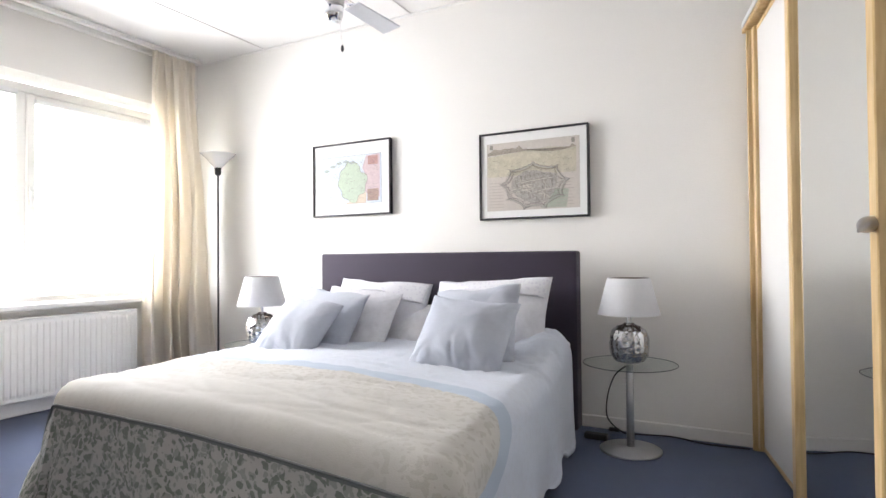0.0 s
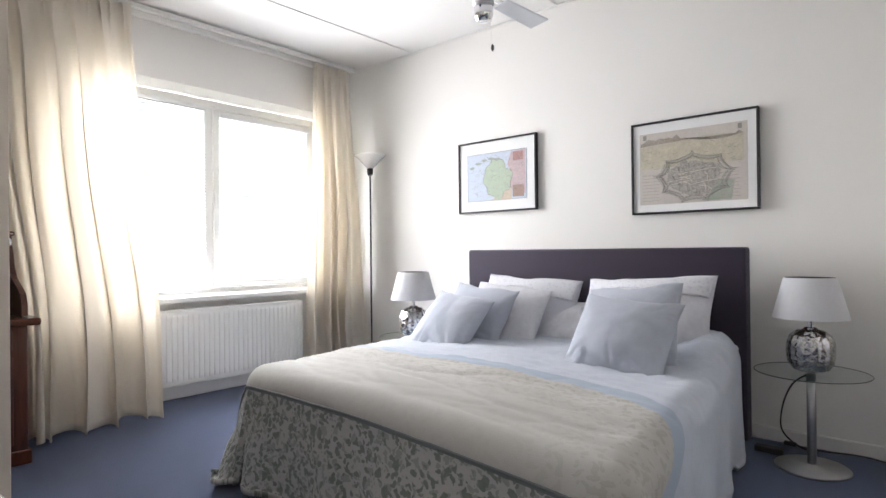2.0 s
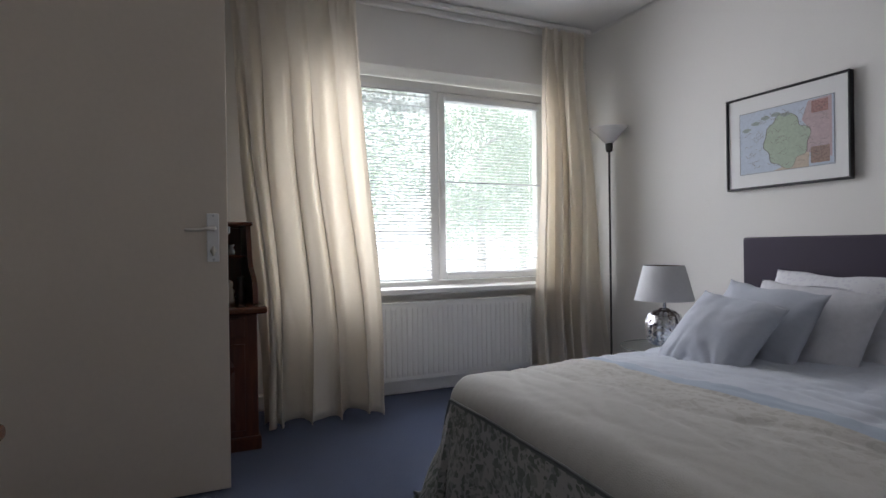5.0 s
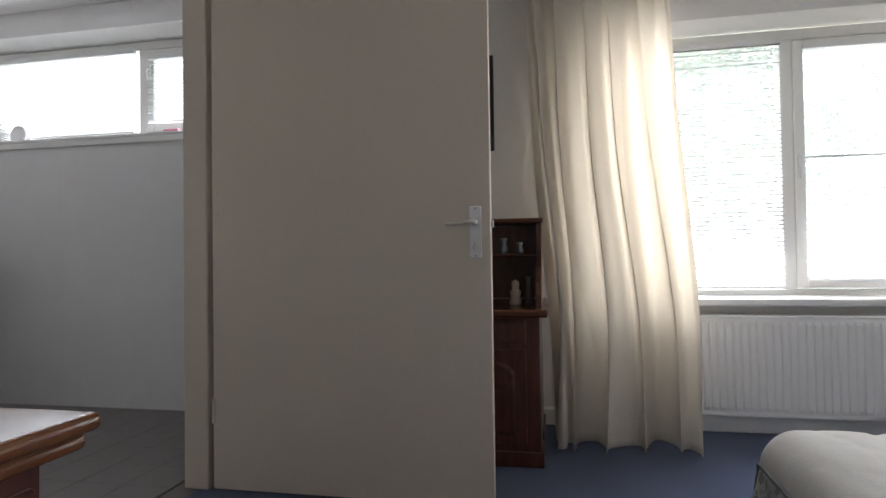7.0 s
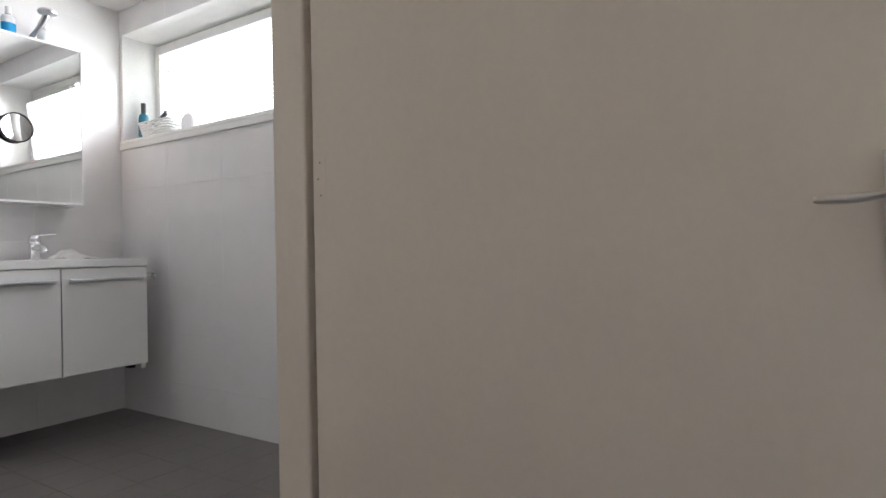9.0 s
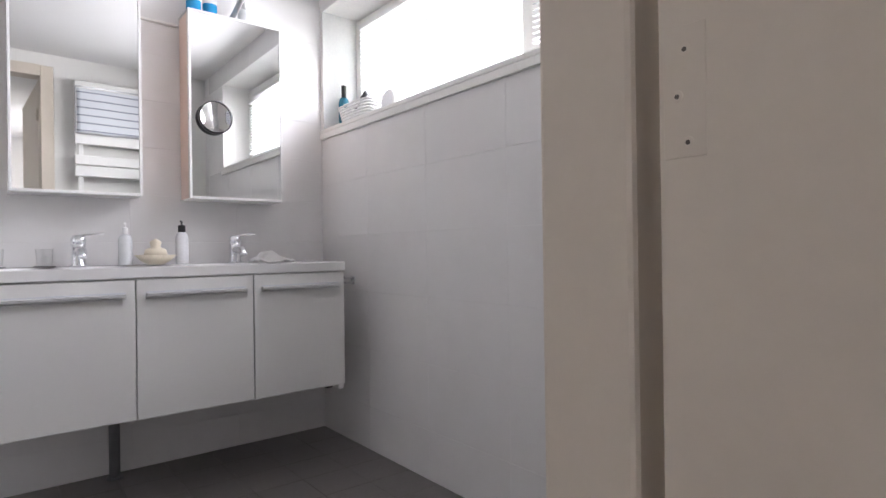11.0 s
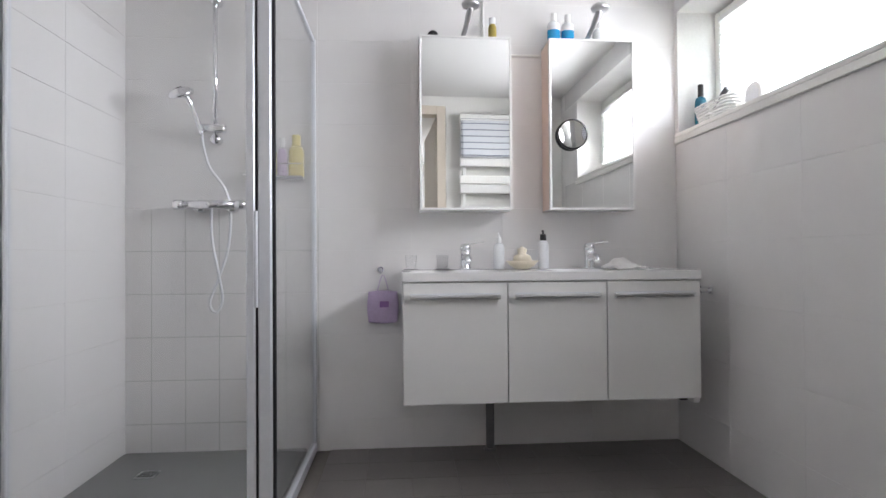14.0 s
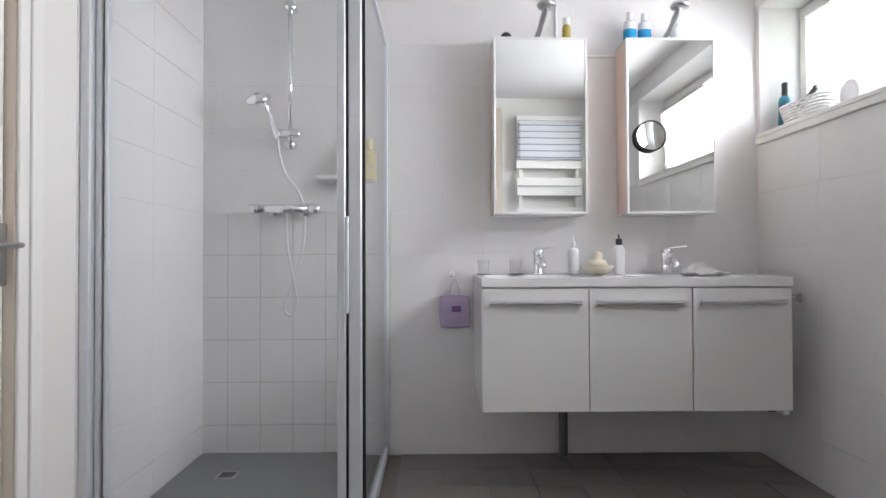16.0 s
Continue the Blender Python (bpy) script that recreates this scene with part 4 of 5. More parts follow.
M_street = paint("engraving_street", (0.62, 0.58, 0.50))
moat = rampart(0.10)
part("moat", rod(bmesh.new(), [(a, -0.0146, b) for a, b in moat + moat[:1]], 0.0034, 4), paint("engraving_moat", (0.50, 0.49, 0.45)), sheet)
for grow, thick in ((0.16, 0.0009), (0.0, 0.0014), (-0.05, 0.0008)):
    line = rampart(grow)
    part("rampart_line", rod(bmesh.new(), [(a, -0.0150, b) for a, b in line + line[:1]], thick, 4), M_line, sheet)
rnd = random.Random(4)
for k in range(12):
    ang = rnd.choice((0.15, 0.22, 1.75, 1.85, 2.6))
    a, c = 0.322 + rnd.uniform(-0.085, 0.085), 0.178 + rnd.uniform(-0.055, 0.055)
    l = rnd.uniform(0.025, 0.06)
    part("street", rod(bmesh.new(), [(a - l * math.cos(ang), -0.0153, c - 0.6 * l * math.sin(ang)), (a + 0.2 * l, -0.0153, c + 0.004), (a + l * math.cos(ang), -0.0153, c + 0.6 * l * math.sin(ang))], 0.0019, 4), M_street, sheet)
for k in range(120):
    q, ang0 = math.sqrt(rnd.random()), k * 2.39996
    a, c = 0.322 + 0.132 * q * math.cos(ang0), 0.178 + 0.086 * q * math.sin(ang0)
    l, ang = rnd.uniform(0.004, 0.013), rnd.choice((0.18, 0.22, 1.78, 1.82))
    part("house_block", rod(bmesh.new(), [(a - l * math.cos(ang), -0.0151, c - l * math.sin(ang)), (a + l * math.cos(ang), -0.0151, c + l * math.sin(ang))], rnd.uniform(0.0009, 0.0020), 4), M_line, sheet)
part("meadow", poly([(0.36, 0.056), (0.50, 0.056), (0.515, 0.15), (0.44, 0.16), (0.40, 0.085)], -0.0141), paint("engraving_meadow", (0.37, 0.40, 0.33), 0.15, 60), sheet)
for xx in (0.065, 0.53):
    part("shield", poly([(xx, 0.395), (xx + 0.018, 0.395), (xx + 0.018, 0.42), (xx, 0.42)], -0.0149), M_line, sheet)

M_text = paint("engraving_text", (0.43, 0.39, 0.35))
for k in range(46):
    a, c = rnd.uniform(0.06, 0.53), 0.235 + 0.13 * rnd.random() ** 1.5
    l = rnd.uniform(0.008, 0.03)
    part("hatching", rod(bmesh.new(), [(a, -0.0146, c), (a + l, -0.0146, c + rnd.uniform(-0.004, 0.006))], 0.0008, 4), M_line, sheet)
for xx in (0.058, 0.445):
    for k in range(9):
        part("text_bar", bx(xx, xx + 0.085 + 0.012 * rnd.random(), -0.0148, -0.0144, 0.068 + 0.017 * k, 0.0715 + 0.017 * k), M_text, sheet)

pic3 = thing("framed_picture", XW + 0.003, 3.10, 1.40, "dark framed picture beside the curtain", "picture")
part("frame", bx(0, 0.02, 0, 0.43, 0, 0.50, 0.004), M_black, pic3)
part("sheet", bx(0.02, 0.022, 0.03, 0.40, 0.03, 0.47), M_paper, pic3)


# ---- bedroom: curtains, radiator ----
def curtain(name, y_top, y_low, x_top, x_low, z_top, z_low, folds, label, seed):
    def f(u, v):
        z = z_low + (z_top - z_low) * v
        k = 1 - v
        y = (y_top[0] + (y_top[1] - y_top[0]) * u) * v + (y_low[0] + (y_low[1] - y_low[0]) * u) * k
        y += 0.02 * math.sin(9 * k + seed) * k
        x = x_top * v + x_low * k
        wander = 0.10 * noise.noise(Vector((u * 3.0 + seed, k * 0.7, 0.5))) + 0.05 * noise.noise(Vector((u * 7.0, k * 1.3, seed)))
        ph = 2 * math.pi * folds * (u + wander * (0.5 + k))
        pleat = max(0.0, (v - 0.90) / 0.10)
        deep = 0.55 + 0.9 * abs(noise.noise(Vector((u * 6.0, seed * 3, k * 0.6)))) * 1.6
        amp = (0.012 + 0.026 * min(1, 2.5 * k) + 0.020 * k) * deep
        x += amp * (math.sin(ph) + 0.22 * math.sin(2.3 * ph + 1.0 + 3 * wander) + 0.35 * math.sin(0.43 * ph + seed))
        y += 0.45 * amp * math.cos(ph + 0.6)
        x += 0.012 * noise.noise(Vector((u * 9, v * 4, seed))) + 0.05 * k * noise.noise(Vector((u * 2.2, 3.0, seed)))
        x += 0.016 * pleat * abs(math.sin(math.pi * folds * 2.3 * u)) ** 3
        y += 0.010 * pleat * math.sin(2 * math.pi * folds * 2.3 * u)
        z += (0.012 * math.sin(ph * 0.5 + seed) + 0.015 * noise.noise(Vector((u * 5.0, seed, 8.0)))) * k
        return Vector((x, y, z))
    c = tagged(part(name, surface(260, 60, f), M_curtain, None, "", True), label, "curtain", "curtains")
    head = surface(260, 4, lambda u, v: f(u, 0.955 + 0.045 * v) + Vector((0.008, 0, 0)))
    part("heading_tape", head, M_curtain, c, "", True)
    mod = c.modifiers.new("thick", "SOLIDIFY")
    mod.thickness = 0.0025
    return c


curtain("curtain", (3.68, 4.36), (3.83, 4.44), 0.10, 0.37, 2.34, 0.020, 5.4, "long cream curtain hanging half drawn beside the window", 1.3)
curtain("curtain", (5.64, 5.96), (5.54, 6.07), 0.10, 0.19, 2.325, 0.02, 4.5, "long cream curtain drawn aside near the corner", 4.1)
setting("trim_curtain_rail", bx(0.07, 0.10, 3.6, 6.05, 2.345, 2.372, 0.003), M_paint, "white ceiling-mounted curtain rail")
hb = thing("curtain_holdback", 0.05, Y3 - 0.002, 0.92, "white curtain holdback knob on the wall", "holdback")
part("knob", lathe(bmesh.new(), [(0.026, -0.034), (0.042, -0.022), (0.042, 0.022), (0.026, 0.034)], 20, (0, -0.05)), M_ceramic, hb, "", True)
part("stem", bx(-0.012, 0.012, -0.02, 0, -0.012, 0.012, 0.003), M_ceramic, hb)

rad = thing("radiator", 0.03, 4.16, 0.10, "white ribbed panel radiator under the window sill", "radiator")
RL, RH = 1.39, 0.455


def ribs(u, v):
    y = 0.012 + u * (RL - 0.024)
    k = (y / 0.0335) % 1.0
    d = 0.006 * max(0.0, min(1.0, 3 * math.sin(math.pi * k) - 0.8))
    d *= 1 if 0.05 < v < 0.95 else 0
    return Vector((0.045 + d, y, v * RH))


part("front_panel", surface(420, 24, ribs), M_paint, rad)
part("back_panel", bx(-0.035, -0.03, 0.01, RL - 0.01, 0, RH), M_paint, rad)
part("side_cover", bx(-0.035, 0.046, 0, 0.011, 0.0, RH + 0.004, 0.004), M_paint, rad)
part("side_cover", bx(-0.035, 0.046, RL - 0.011, RL, 0.0, RH + 0.004, 0.004), M_paint, rad)
part("top_rim", bx(-0.035, 0.048, 0.012, RL - 0.012, RH - 0.004, RH + 0.006, 0.003), M_paint, rad)
for yy in (0.08, RL - 0.08):
    part("bracket", bx(-0.075, -0.036, yy, yy + 0.03, 0.1, 0.35), M_paint, rad)
part("pipe", rod(bmesh.new(), [(0, RL - 0.06, 0.0), (0, RL - 0.06, -0.1)], 0.009), M_paint, rad)


# ---- bedroom: wardrobe with pine-framed sliding doors ----
ward = thing("wardrobe", 3.74, 6.10, 0.0, "fitted wardrobe with pine-framed white and mirrored doors", "wardrobe")


def leaf_panel(name, a, b, z1, material, label, rail=0.05):
    """A framed panel from a to b in plan."""
    ax, ay = a
    dx, dy = b[0] - a[0], b[1] - a[1]
    L = math.hypot(dx, dy)
    ang = math.degrees(math.atan2(dy, dx))
    m = pose(ax, ay, 0.02, 0, 0, ang)
    bm = box(bmesh.new(), 0.043, L - 0.043, -0.004, 0.004, 0.015, z1 - 0.015, m=m)
    pn = part(name, bm, material, ward, label)
    for s, e in ((0, 0.044), (L - 0.044, L)):
        part("stile", box(bmesh.new(), s, e, -0.02, 0.016, 0, z1, 0.003, 1, m), M_pine, pn)
    for s, e in ((0, rail), (z1 - rail, z1)):
        part("rail", box(bmesh.new(), 0.045, L - 0.045, -0.007, 0.007, s, e, 0.003, 1, m), M_pine, pn)
    return pn


part("side_post", bx(-0.048, 0.012, -0.035, 0.005, 0.0, 1.912, 0.004), M_pine, ward)
leaf_panel("white_door", (-0.008, -0.050), (0.150, -0.90), 1.885, M_gloss, "white lacquered door panel", 0.022)
mir = leaf_panel("mirror_door", (0.085, -0.645), (0.208, -1.395), 1.885, M_mirror, "mirror door panel")
leaf_panel("mirror_door", (0.253, -1.36), (0.42, -2.25), 1.885, M_mirror, "mirror door panel")
bm = bmesh.new()
rod(bm, spline([(0.218, -1.36, 0.952), (0.188, -1.365, 0.952), (0.174, -1.39, 0.950), (0.160, -1.42, 0.943), (0.146, -1.45, 0.932)], 6), [0.019] * 15 + [0.018, 0.017, 0.015, 0.013, 0.011, 0.009, 0.007, 0.005, 0.004, 0.003], 10)
part("door_pull", bm, M_steel, ward, "brushed steel lever pull", True)
part("top_rail", box(bmesh.new(), -0.05, 3.0, -0.03, 0.03, 1.915, 1.965, 0.004, 1, pose(-0.03, 0.0, 0, 0, 0, -79.4)), M_pine, ward)
part("top_track", box(bmesh.new(), 0.0, 3.0, -0.036, -0.032, 1.93, 1.955, 0, 1, pose(-0.03, 0.0, 0, 0, 0, -79.4)), M_alu, ward)


# ---- bedroom: bureau behind the door and chest ----
M_gold2 = mat("aged_brass", (0.35, 0.25, 0.11), 0.4, 0.9, vary=0.15, scale=40)
bur = thing("bureau", XW + 0.005, 3.12, 0, "dark cherry bureau with a shelved top beside the curtain", "cabinet")
part("body", bx(0.05, 0.63, 0.02, 0.64, 0.05, 0.60, 0.006, 2), M_cherryZ, bur)
part("plinth", bx(0.05, 0.645, 0.01, 0.65, 0.0, 0.06, 0.005, 2), M_cherryZ, bur)
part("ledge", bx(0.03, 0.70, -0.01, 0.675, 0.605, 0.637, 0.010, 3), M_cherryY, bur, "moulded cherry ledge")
for a, b in ((0.06, 0.30), (0.35, 0.585)):
    d = part("door", bx(0.631, 0.645, a, b, 0.09, 0.47, 0.004), M_cherryZ, bur)
    arch = [(a + 0.045, 0.13), (b - 0.045, 0.13), (b - 0.045, 0.36)] + [((a + b) / 2 + ((b - a) / 2 - 0.045) * math.cos(math.pi * k / 10), 0.37 + 0.05 * math.sin(math.pi * k / 10)) for k in range(11)] + [(a + 0.045, 0.36)]
    bm = bmesh.new()
    low = [bm.verts.new((0.646, y, z)) for y, z in arch]
    mid_y = sum(y for y, z in arch) / len(arch)
    top = [bm.verts.new((0.655, mid_y + (y - mid_y) * 0.86, 0.27 + (z - 0.27) * 0.9)) for y, z in arch]
    bm.faces.new(top)
    for k in range(len(arch)):
        n = (k + 1) % len(arch)
        bm.faces.new((low[k], low[n], top[n], top[k]))
    bmesh.ops.recalc_face_normals(bm, faces=bm.faces)
    part("panel", bm, M_cherryZ, d)
    part("pull", rod(bmesh.new(), [(0.645, (b - 0.02 if a < 0.2 else a + 0.02), 0.30), (0.662, (b - 0.02 if a < 0.2 else a + 0.02), 0.30)], [0.005, 0.009], 12), M_gold2, d, "small brass knob", True)
part("drawer", bx(0.631, 0.645, 0.06, 0.585, 0.50, 0.585, 0.004), M_cherryZ, bur)
for yy in (0.0, 0.625):
    prof = [(0.06, 0.64), (0.60, 0.64), (0.60, 0.69), (0.575, 0.735), (0.52, 0.765), (0.43, 0.80), (0.385, 0.85), (0.36, 0.91), (0.335, 0.965), (0.325, 1.0), (0.06, 1.0)]
    bm = bmesh.new()
    a = [bm.verts.new((p[0], yy, p[1])) for p in prof]
    b = [bm.verts.new((p[0], yy + 0.022, p[1])) for p in prof]
    bm.faces.new(a)
    bm.faces.new(list(reversed(b)))
    for k in range(len(prof)):
        bm.faces.new((a[k], b[k], b[(k + 1) % len(prof)], a[(k + 1) % len(prof)]))
    bmesh.ops.recalc_face_normals(bm, faces=bm.faces)
    part("shaped_side", bm, M_cherryZ, bur)
part("back_panel", bx(0.06, 0.075, 0.023, 0.624, 0.64, 1.0), M_cherryZ, bur)
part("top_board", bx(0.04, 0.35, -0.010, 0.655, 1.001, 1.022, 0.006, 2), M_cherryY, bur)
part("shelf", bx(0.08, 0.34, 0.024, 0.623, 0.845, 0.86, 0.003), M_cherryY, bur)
fig = bmesh.new()
lathe(fig, [(0.035, 0.0), (0.04, 0.02), (0.03, 0.05), (0.036, 0.085), (0.02, 0.105), (0.026, 0.13), (0.024, 0.15), (0.001, 0.165)], 20, wob=0.06)
fo = tagged(part("figurine", fig, mat("cream_plaster", (0.40, 0.35, 0.28), 0.8, vary=0.1), None, "", True), "small cream plaster figurine on the bureau ledge", "figurine")
fo.matrix_world = pose(0.42, 3.655, 0.638) @ Matrix.Scale(0.66, 4)
for k, (yy, zz, hh, c) in enumerate(((3.60, 0.861, 0.07, (0.14, 0.145, 0.15)), (3.67, 0.861, 0.05, (0.16, 0.155, 0.15)), (3.71, 0.638, 0.12, (0.09, 0.085, 0.085)))):
    o = tagged(part("ornament", lathe(bmesh.new(), [(0.018, 0), (0.022, hh * 0.3), (0.012, hh * 0.7), (0.02, hh)], 16), mat("ornament_%d" % k, c, 0.25, vary=0.2, scale=30), None, "", True), ("small grey ornament on the bureau shelf", "small dark ornament on the bureau shelf", "dark glass vase on the bureau ledge")[k], "ornament")
    o.matrix_world = pose(0.33 + 0.05 * (k == 2), yy, zz)

ch = thing("chest", 2.255, 2.60, 0, "low cherry wood chest with a polished moulded top", "cabinet")
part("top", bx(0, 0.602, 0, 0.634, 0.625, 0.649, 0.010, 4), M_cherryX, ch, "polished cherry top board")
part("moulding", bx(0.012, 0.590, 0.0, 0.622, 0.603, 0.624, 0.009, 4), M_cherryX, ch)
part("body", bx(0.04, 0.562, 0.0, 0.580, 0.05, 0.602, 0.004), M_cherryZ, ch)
part("plinth", bx(0.03, 0.572, 0.0, 0.590, 0.0, 0.05, 0.004), M_cherryZ, ch)
for zz in (0.08, 0.34):
    d = part("drawer", bx(0.06, 0.542, 0.581, 0.595, zz, zz + 0.23, 0.004), M_cherryZ, ch)
    part("knob", lathe(bmesh.new(), [(0.012, -0.012), (0.016, 0.0), (0.012, 0.012)], 12, (0.3, 0.606)), M_cherryY, d).location = (0, 0, zz + 0.105)


# ---- bathroom: vanity, mirrors ----
van = thing("vanity_cabinet", 0.155, 0.0, 0.0, "wall-hung white gloss vanity cabinet with three doors", "cabinet")
VW = 1.288
M_handle = mat("satin_aluminium", (0.66, 0.66, 0.655), 0.35, 0.25, vary=0.03)
M_tumbler = glass("tumbler_glass", (0.996, 0.997, 0.997))
part("carcass", bx(0.0, VW, 0.004, 0.500, 0.347, 0.857, 0.002), M_gloss, van)
for a, b in ((0.002, 0.413), (0.417, 0.843), (0.847, VW - 0.002)):
    d = part("door", bx(a, b, 0.502, 0.520, 0.345, 0.853, 0.003, 2), M_gloss, van)
    h = part("handle", bx(a + 0.03, b - 0.03, 0.521, 0.545, 0.798, 0.803, 0.001), M_handle, d, "long brushed aluminium handle")
    part("lower_bar", bx(a + 0.03, b - 0.03, 0.521, 0.540, 0.7845, 0.7885, 0.001), M_handle, h)
    part("handle_lip", bx(a + 0.03, b - 0.03, 0.540, 0.545, 0.793, 0.7975, 0.001), M_handle, h)
    part("handle_foot", bx(a + 0.031, b - 0.031, 0.521, 0.523, 0.8035, 0.809), M_alu, h)

X0, X1, YD = 0.152, 1.446, 0.524


def basin_top(u, v):
    x, y = X0 + (X1 - X0) * u, 0.003 + (YD - 0.003) * v
    z = 0.898
    for c in (0.47, 1.13):
        q = (abs((x - c) / 0.265) ** 5 + abs((y - 0.295) / 0.175) ** 5) ** 0.2
        if q < 1.12:
            t = min(1, max(0, (1.12 - q) / 0.42))
            z -= 0.085 * t * t * (3 - 2 * t)
    return Vector((x, y, z))


bm = surface(110, 44, basin_top)
top = tagged(part("washbasin_top", bm, M_ceramic, None, "", True), "white ceramic double washbasin top on the vanity", "washbasin")
part("front_edge", bx(X0, X1, YD - 0.012, YD, 0.858, 0.899, 0.004, 2), M_ceramic, top)
part("side_edge", bx(X0, X0 + 0.012, 0.003, YD - 0.013, 0.858, 0.899, 0.004, 2), M_ceramic, top)
part("side_edge", bx(X1 - 0.012, X1, 0.003, YD - 0.013, 0.858, 0.899, 0.004, 2), M_ceramic, top)
for c in (0.47, 1.13):
    part("drain", lathe(bmesh.new(), [(0.024, 0.8145), (0.026, 0.818), (0.02, 0.82), (0.001, 0.821)], 20, (c, 0.295)), M_chrome, top)
    part("overflow", rod(bmesh.new(), [(c, 0.14, 0.868), (c, 0.146, 0.866)], 0.010, 12), M_chrome, top)


def tap(x, label):
    t = thing("basin_tap", x, 0.085, 0.899, label, "tap", "basin taps")
    part("body", lathe(bmesh.new(), [(0.030, 0.0), (0.030, 0.006), (0.026, 0.012), (0.025, 0.080), (0.028, 0.09)], 22), M_chrome, t, "", True)
    part("spout", rod(bmesh.new(), spline([(0, 0.0, 0.055), (0, 0.06, 0.062), (0, 0.105, 0.052), (0, 0.118, 0.036)], 5), [0.020] * 10 + [0.016] * 6, 12), M_chrome, t, "", True)
    part("head", lathe(bmesh.new(), [(0.028, 0.091), (0.028, 0.112), (0.020, 0.126), (0.001, 0.130)], 22), M_chrome, t, "", True)
    part("lever", box(bmesh.new(), -0.010, 0.010, -0.005, 0.095, -0.004, 0.004, 0.003, 2, pose(0, 0, 0.125, 6, 0, 72)), M_chrome, t)
    return t


tap(1.13, "chrome single-lever mixer tap on the washbasin")
tap(0.50, "chrome single-lever mixer tap on the washbasin")


def mirror_cabinet(x0, x1, label, ajar=0.0):
    c = thing("mirror_cabinet", x0, 0.0, 1.188, label, "cabinet", "mirror cabinets")
    w, h = x1 - x0, 0.842
    # pinkish reflection on the cabinet sides is put into their base colour
    part("body", bx(0.004, w - 0.004, 0.003, 0.146, 0.004, h - 0.004, 0.002), mat("pink_reflection_side", (0.70, 0.56, 0.48), 0.45, vary=0.06) if x0 < 0.5 else bpy.data.materials["pink_reflection_side"], c)
    fr = part("door", bx(0, w, 0.148, 0.164, 0, h, 0.002), M_gloss, c, "white framed mirror door")
    fr.matrix_local = pose(0, 0.148, 0, 0, 0, ajar) @ pose(0, -0.148, 0)
    part("mirror", bx(0.011, w - 0.011, 0.1645, 0.1665, 0.011, h - 0.011), M_mirror, fr)
    for s, e, b, t in ((0, 0.010, 0, h), (w - 0.010, w, 0, h), (0.0105, w - 0.0105, 0, 0.010), (0.0105, w - 0.0105, h - 0.010, h)):
        part("rim", bx(s, e, 0.1645, 0.172, b, t, 0.001), M_gloss, fr)
    part("top_panel", bx(0, w, 0.003, 0.147, h - 0.0035, h, 0.001), M_gloss, c)
    part("bottom_panel", bx(0, w, 0.003, 0.147, 0.0, 0.0035, 0.001), M_gloss, c)
    return c


mirror_cabinet(0.292, 0.720, "white-framed mirror cabinet with pinkish tinted sides")
mirror_cabinet(0.908, 1.357, "white-framed mirror cabinet with its door barely ajar", 1.6)
setting("trim_mirror_rail", bx(0.724, 0.904, 0.0, 0.012, 1.992, 2.004, 0.002), M_paint, "thin white wall strip between the cabinets")
mg = thing("magnifying_mirror", 0.612, 0.174, 1.555, "round magnifying mirror with a black rim", "mirror")
bm = lathe(bmesh.new(), [(0.066, 0.0), (0.074, 0.004), (0.074, 0.020), (0.068, 0.022)], 40, cap=False)
bmesh.ops.rotate(bm, verts=bm.verts, cent=(0, 0, 0), matrix=Matrix.Rotation(radians(-90), 3, "X"))
part("rim", bm, M_black, mg, "", True)
bm = lathe(bmesh.new(), [(0.0685, 0.015), (0.045, 0.0125), (0.02, 0.0112), (0.0005, 0.011)], 40, cap=False)
bmesh.ops.rotate(bm, verts=bm.verts, cent=(0, 0, 0), matrix=Matrix.Rotation(radians(-90), 3, "X"))
part("glass", bm, M_mirror, mg, "", True)


def cabinet_lamp(x, label):
    t = thing("cabinet_lamp", x, 0.08, 2.031, label, "lamp", "cabinet lamps")
    part("foot", bx(-0.02, 0.02, -0.03, 0.03, 0.0, 0.012, 0.003), M_chrome, t)
    bm = rod(bmesh.new(), spline([(0, 0.0, 0.01), (-0.012, 0.06, 0.05), (-0.025, 0.11, 0.10), (-0.03, 0.13, 0.125)], 5), [0.012] * 8 + [0.015] * 8, 12)
    part("arm", bm, M_steel, t, "perforated steel arm", True)
    part("head", lathe(bmesh.new(), [(0.012, 0.118), (0.04, 0.122), (0.045, 0.134), (0.036, 0.146), (0.012, 0.152), (0.001, 0.153)], 24, (-0.03, 0.14)), M_steel, t, "", True)
    return t


cabinet_lamp(1.14, "small steel lamp on the mirror cabinet")
cabinet_lamp(0.51, "small steel lamp on the mirror cabinet")
M_pvc = mat("grey_pvc", (0.20, 0.20, 0.205), 0.45, vary=0.05)
M_bluegel = mat("blue_liquid", (0.02, 0.28, 0.55), 0.25, vary=0.1)
M_clear = mat("milky_clear_plastic", (0.70, 0.72, 0.73), 0.2, vary=0.05)
M_gold = mat("gold_can", (0.45, 0.36, 0.10), 0.3, 0.6, vary=0.2)
M_yellow = mat("yellow_plastic", (0.72, 0.60, 0.12), 0.3, vary=0.05)
M_purple = mat("lilac_plastic", (0.52, 0.41, 0.60), 0.5, vary=0.12, scale=20)
M_cream = mat("cream_soap", (0.72, 0.65, 0.52), 0.5, vary=0.08)
M_pink = mat("pink_plastic", (0.65, 0.10, 0.25), 0.4)
M_navy = mat("teal_bottle", (0.02, 0.16, 0.24), 0.15, vary=0.1)
M_label = mat("white_label", (0.75, 0.76, 0.78), 0.5)


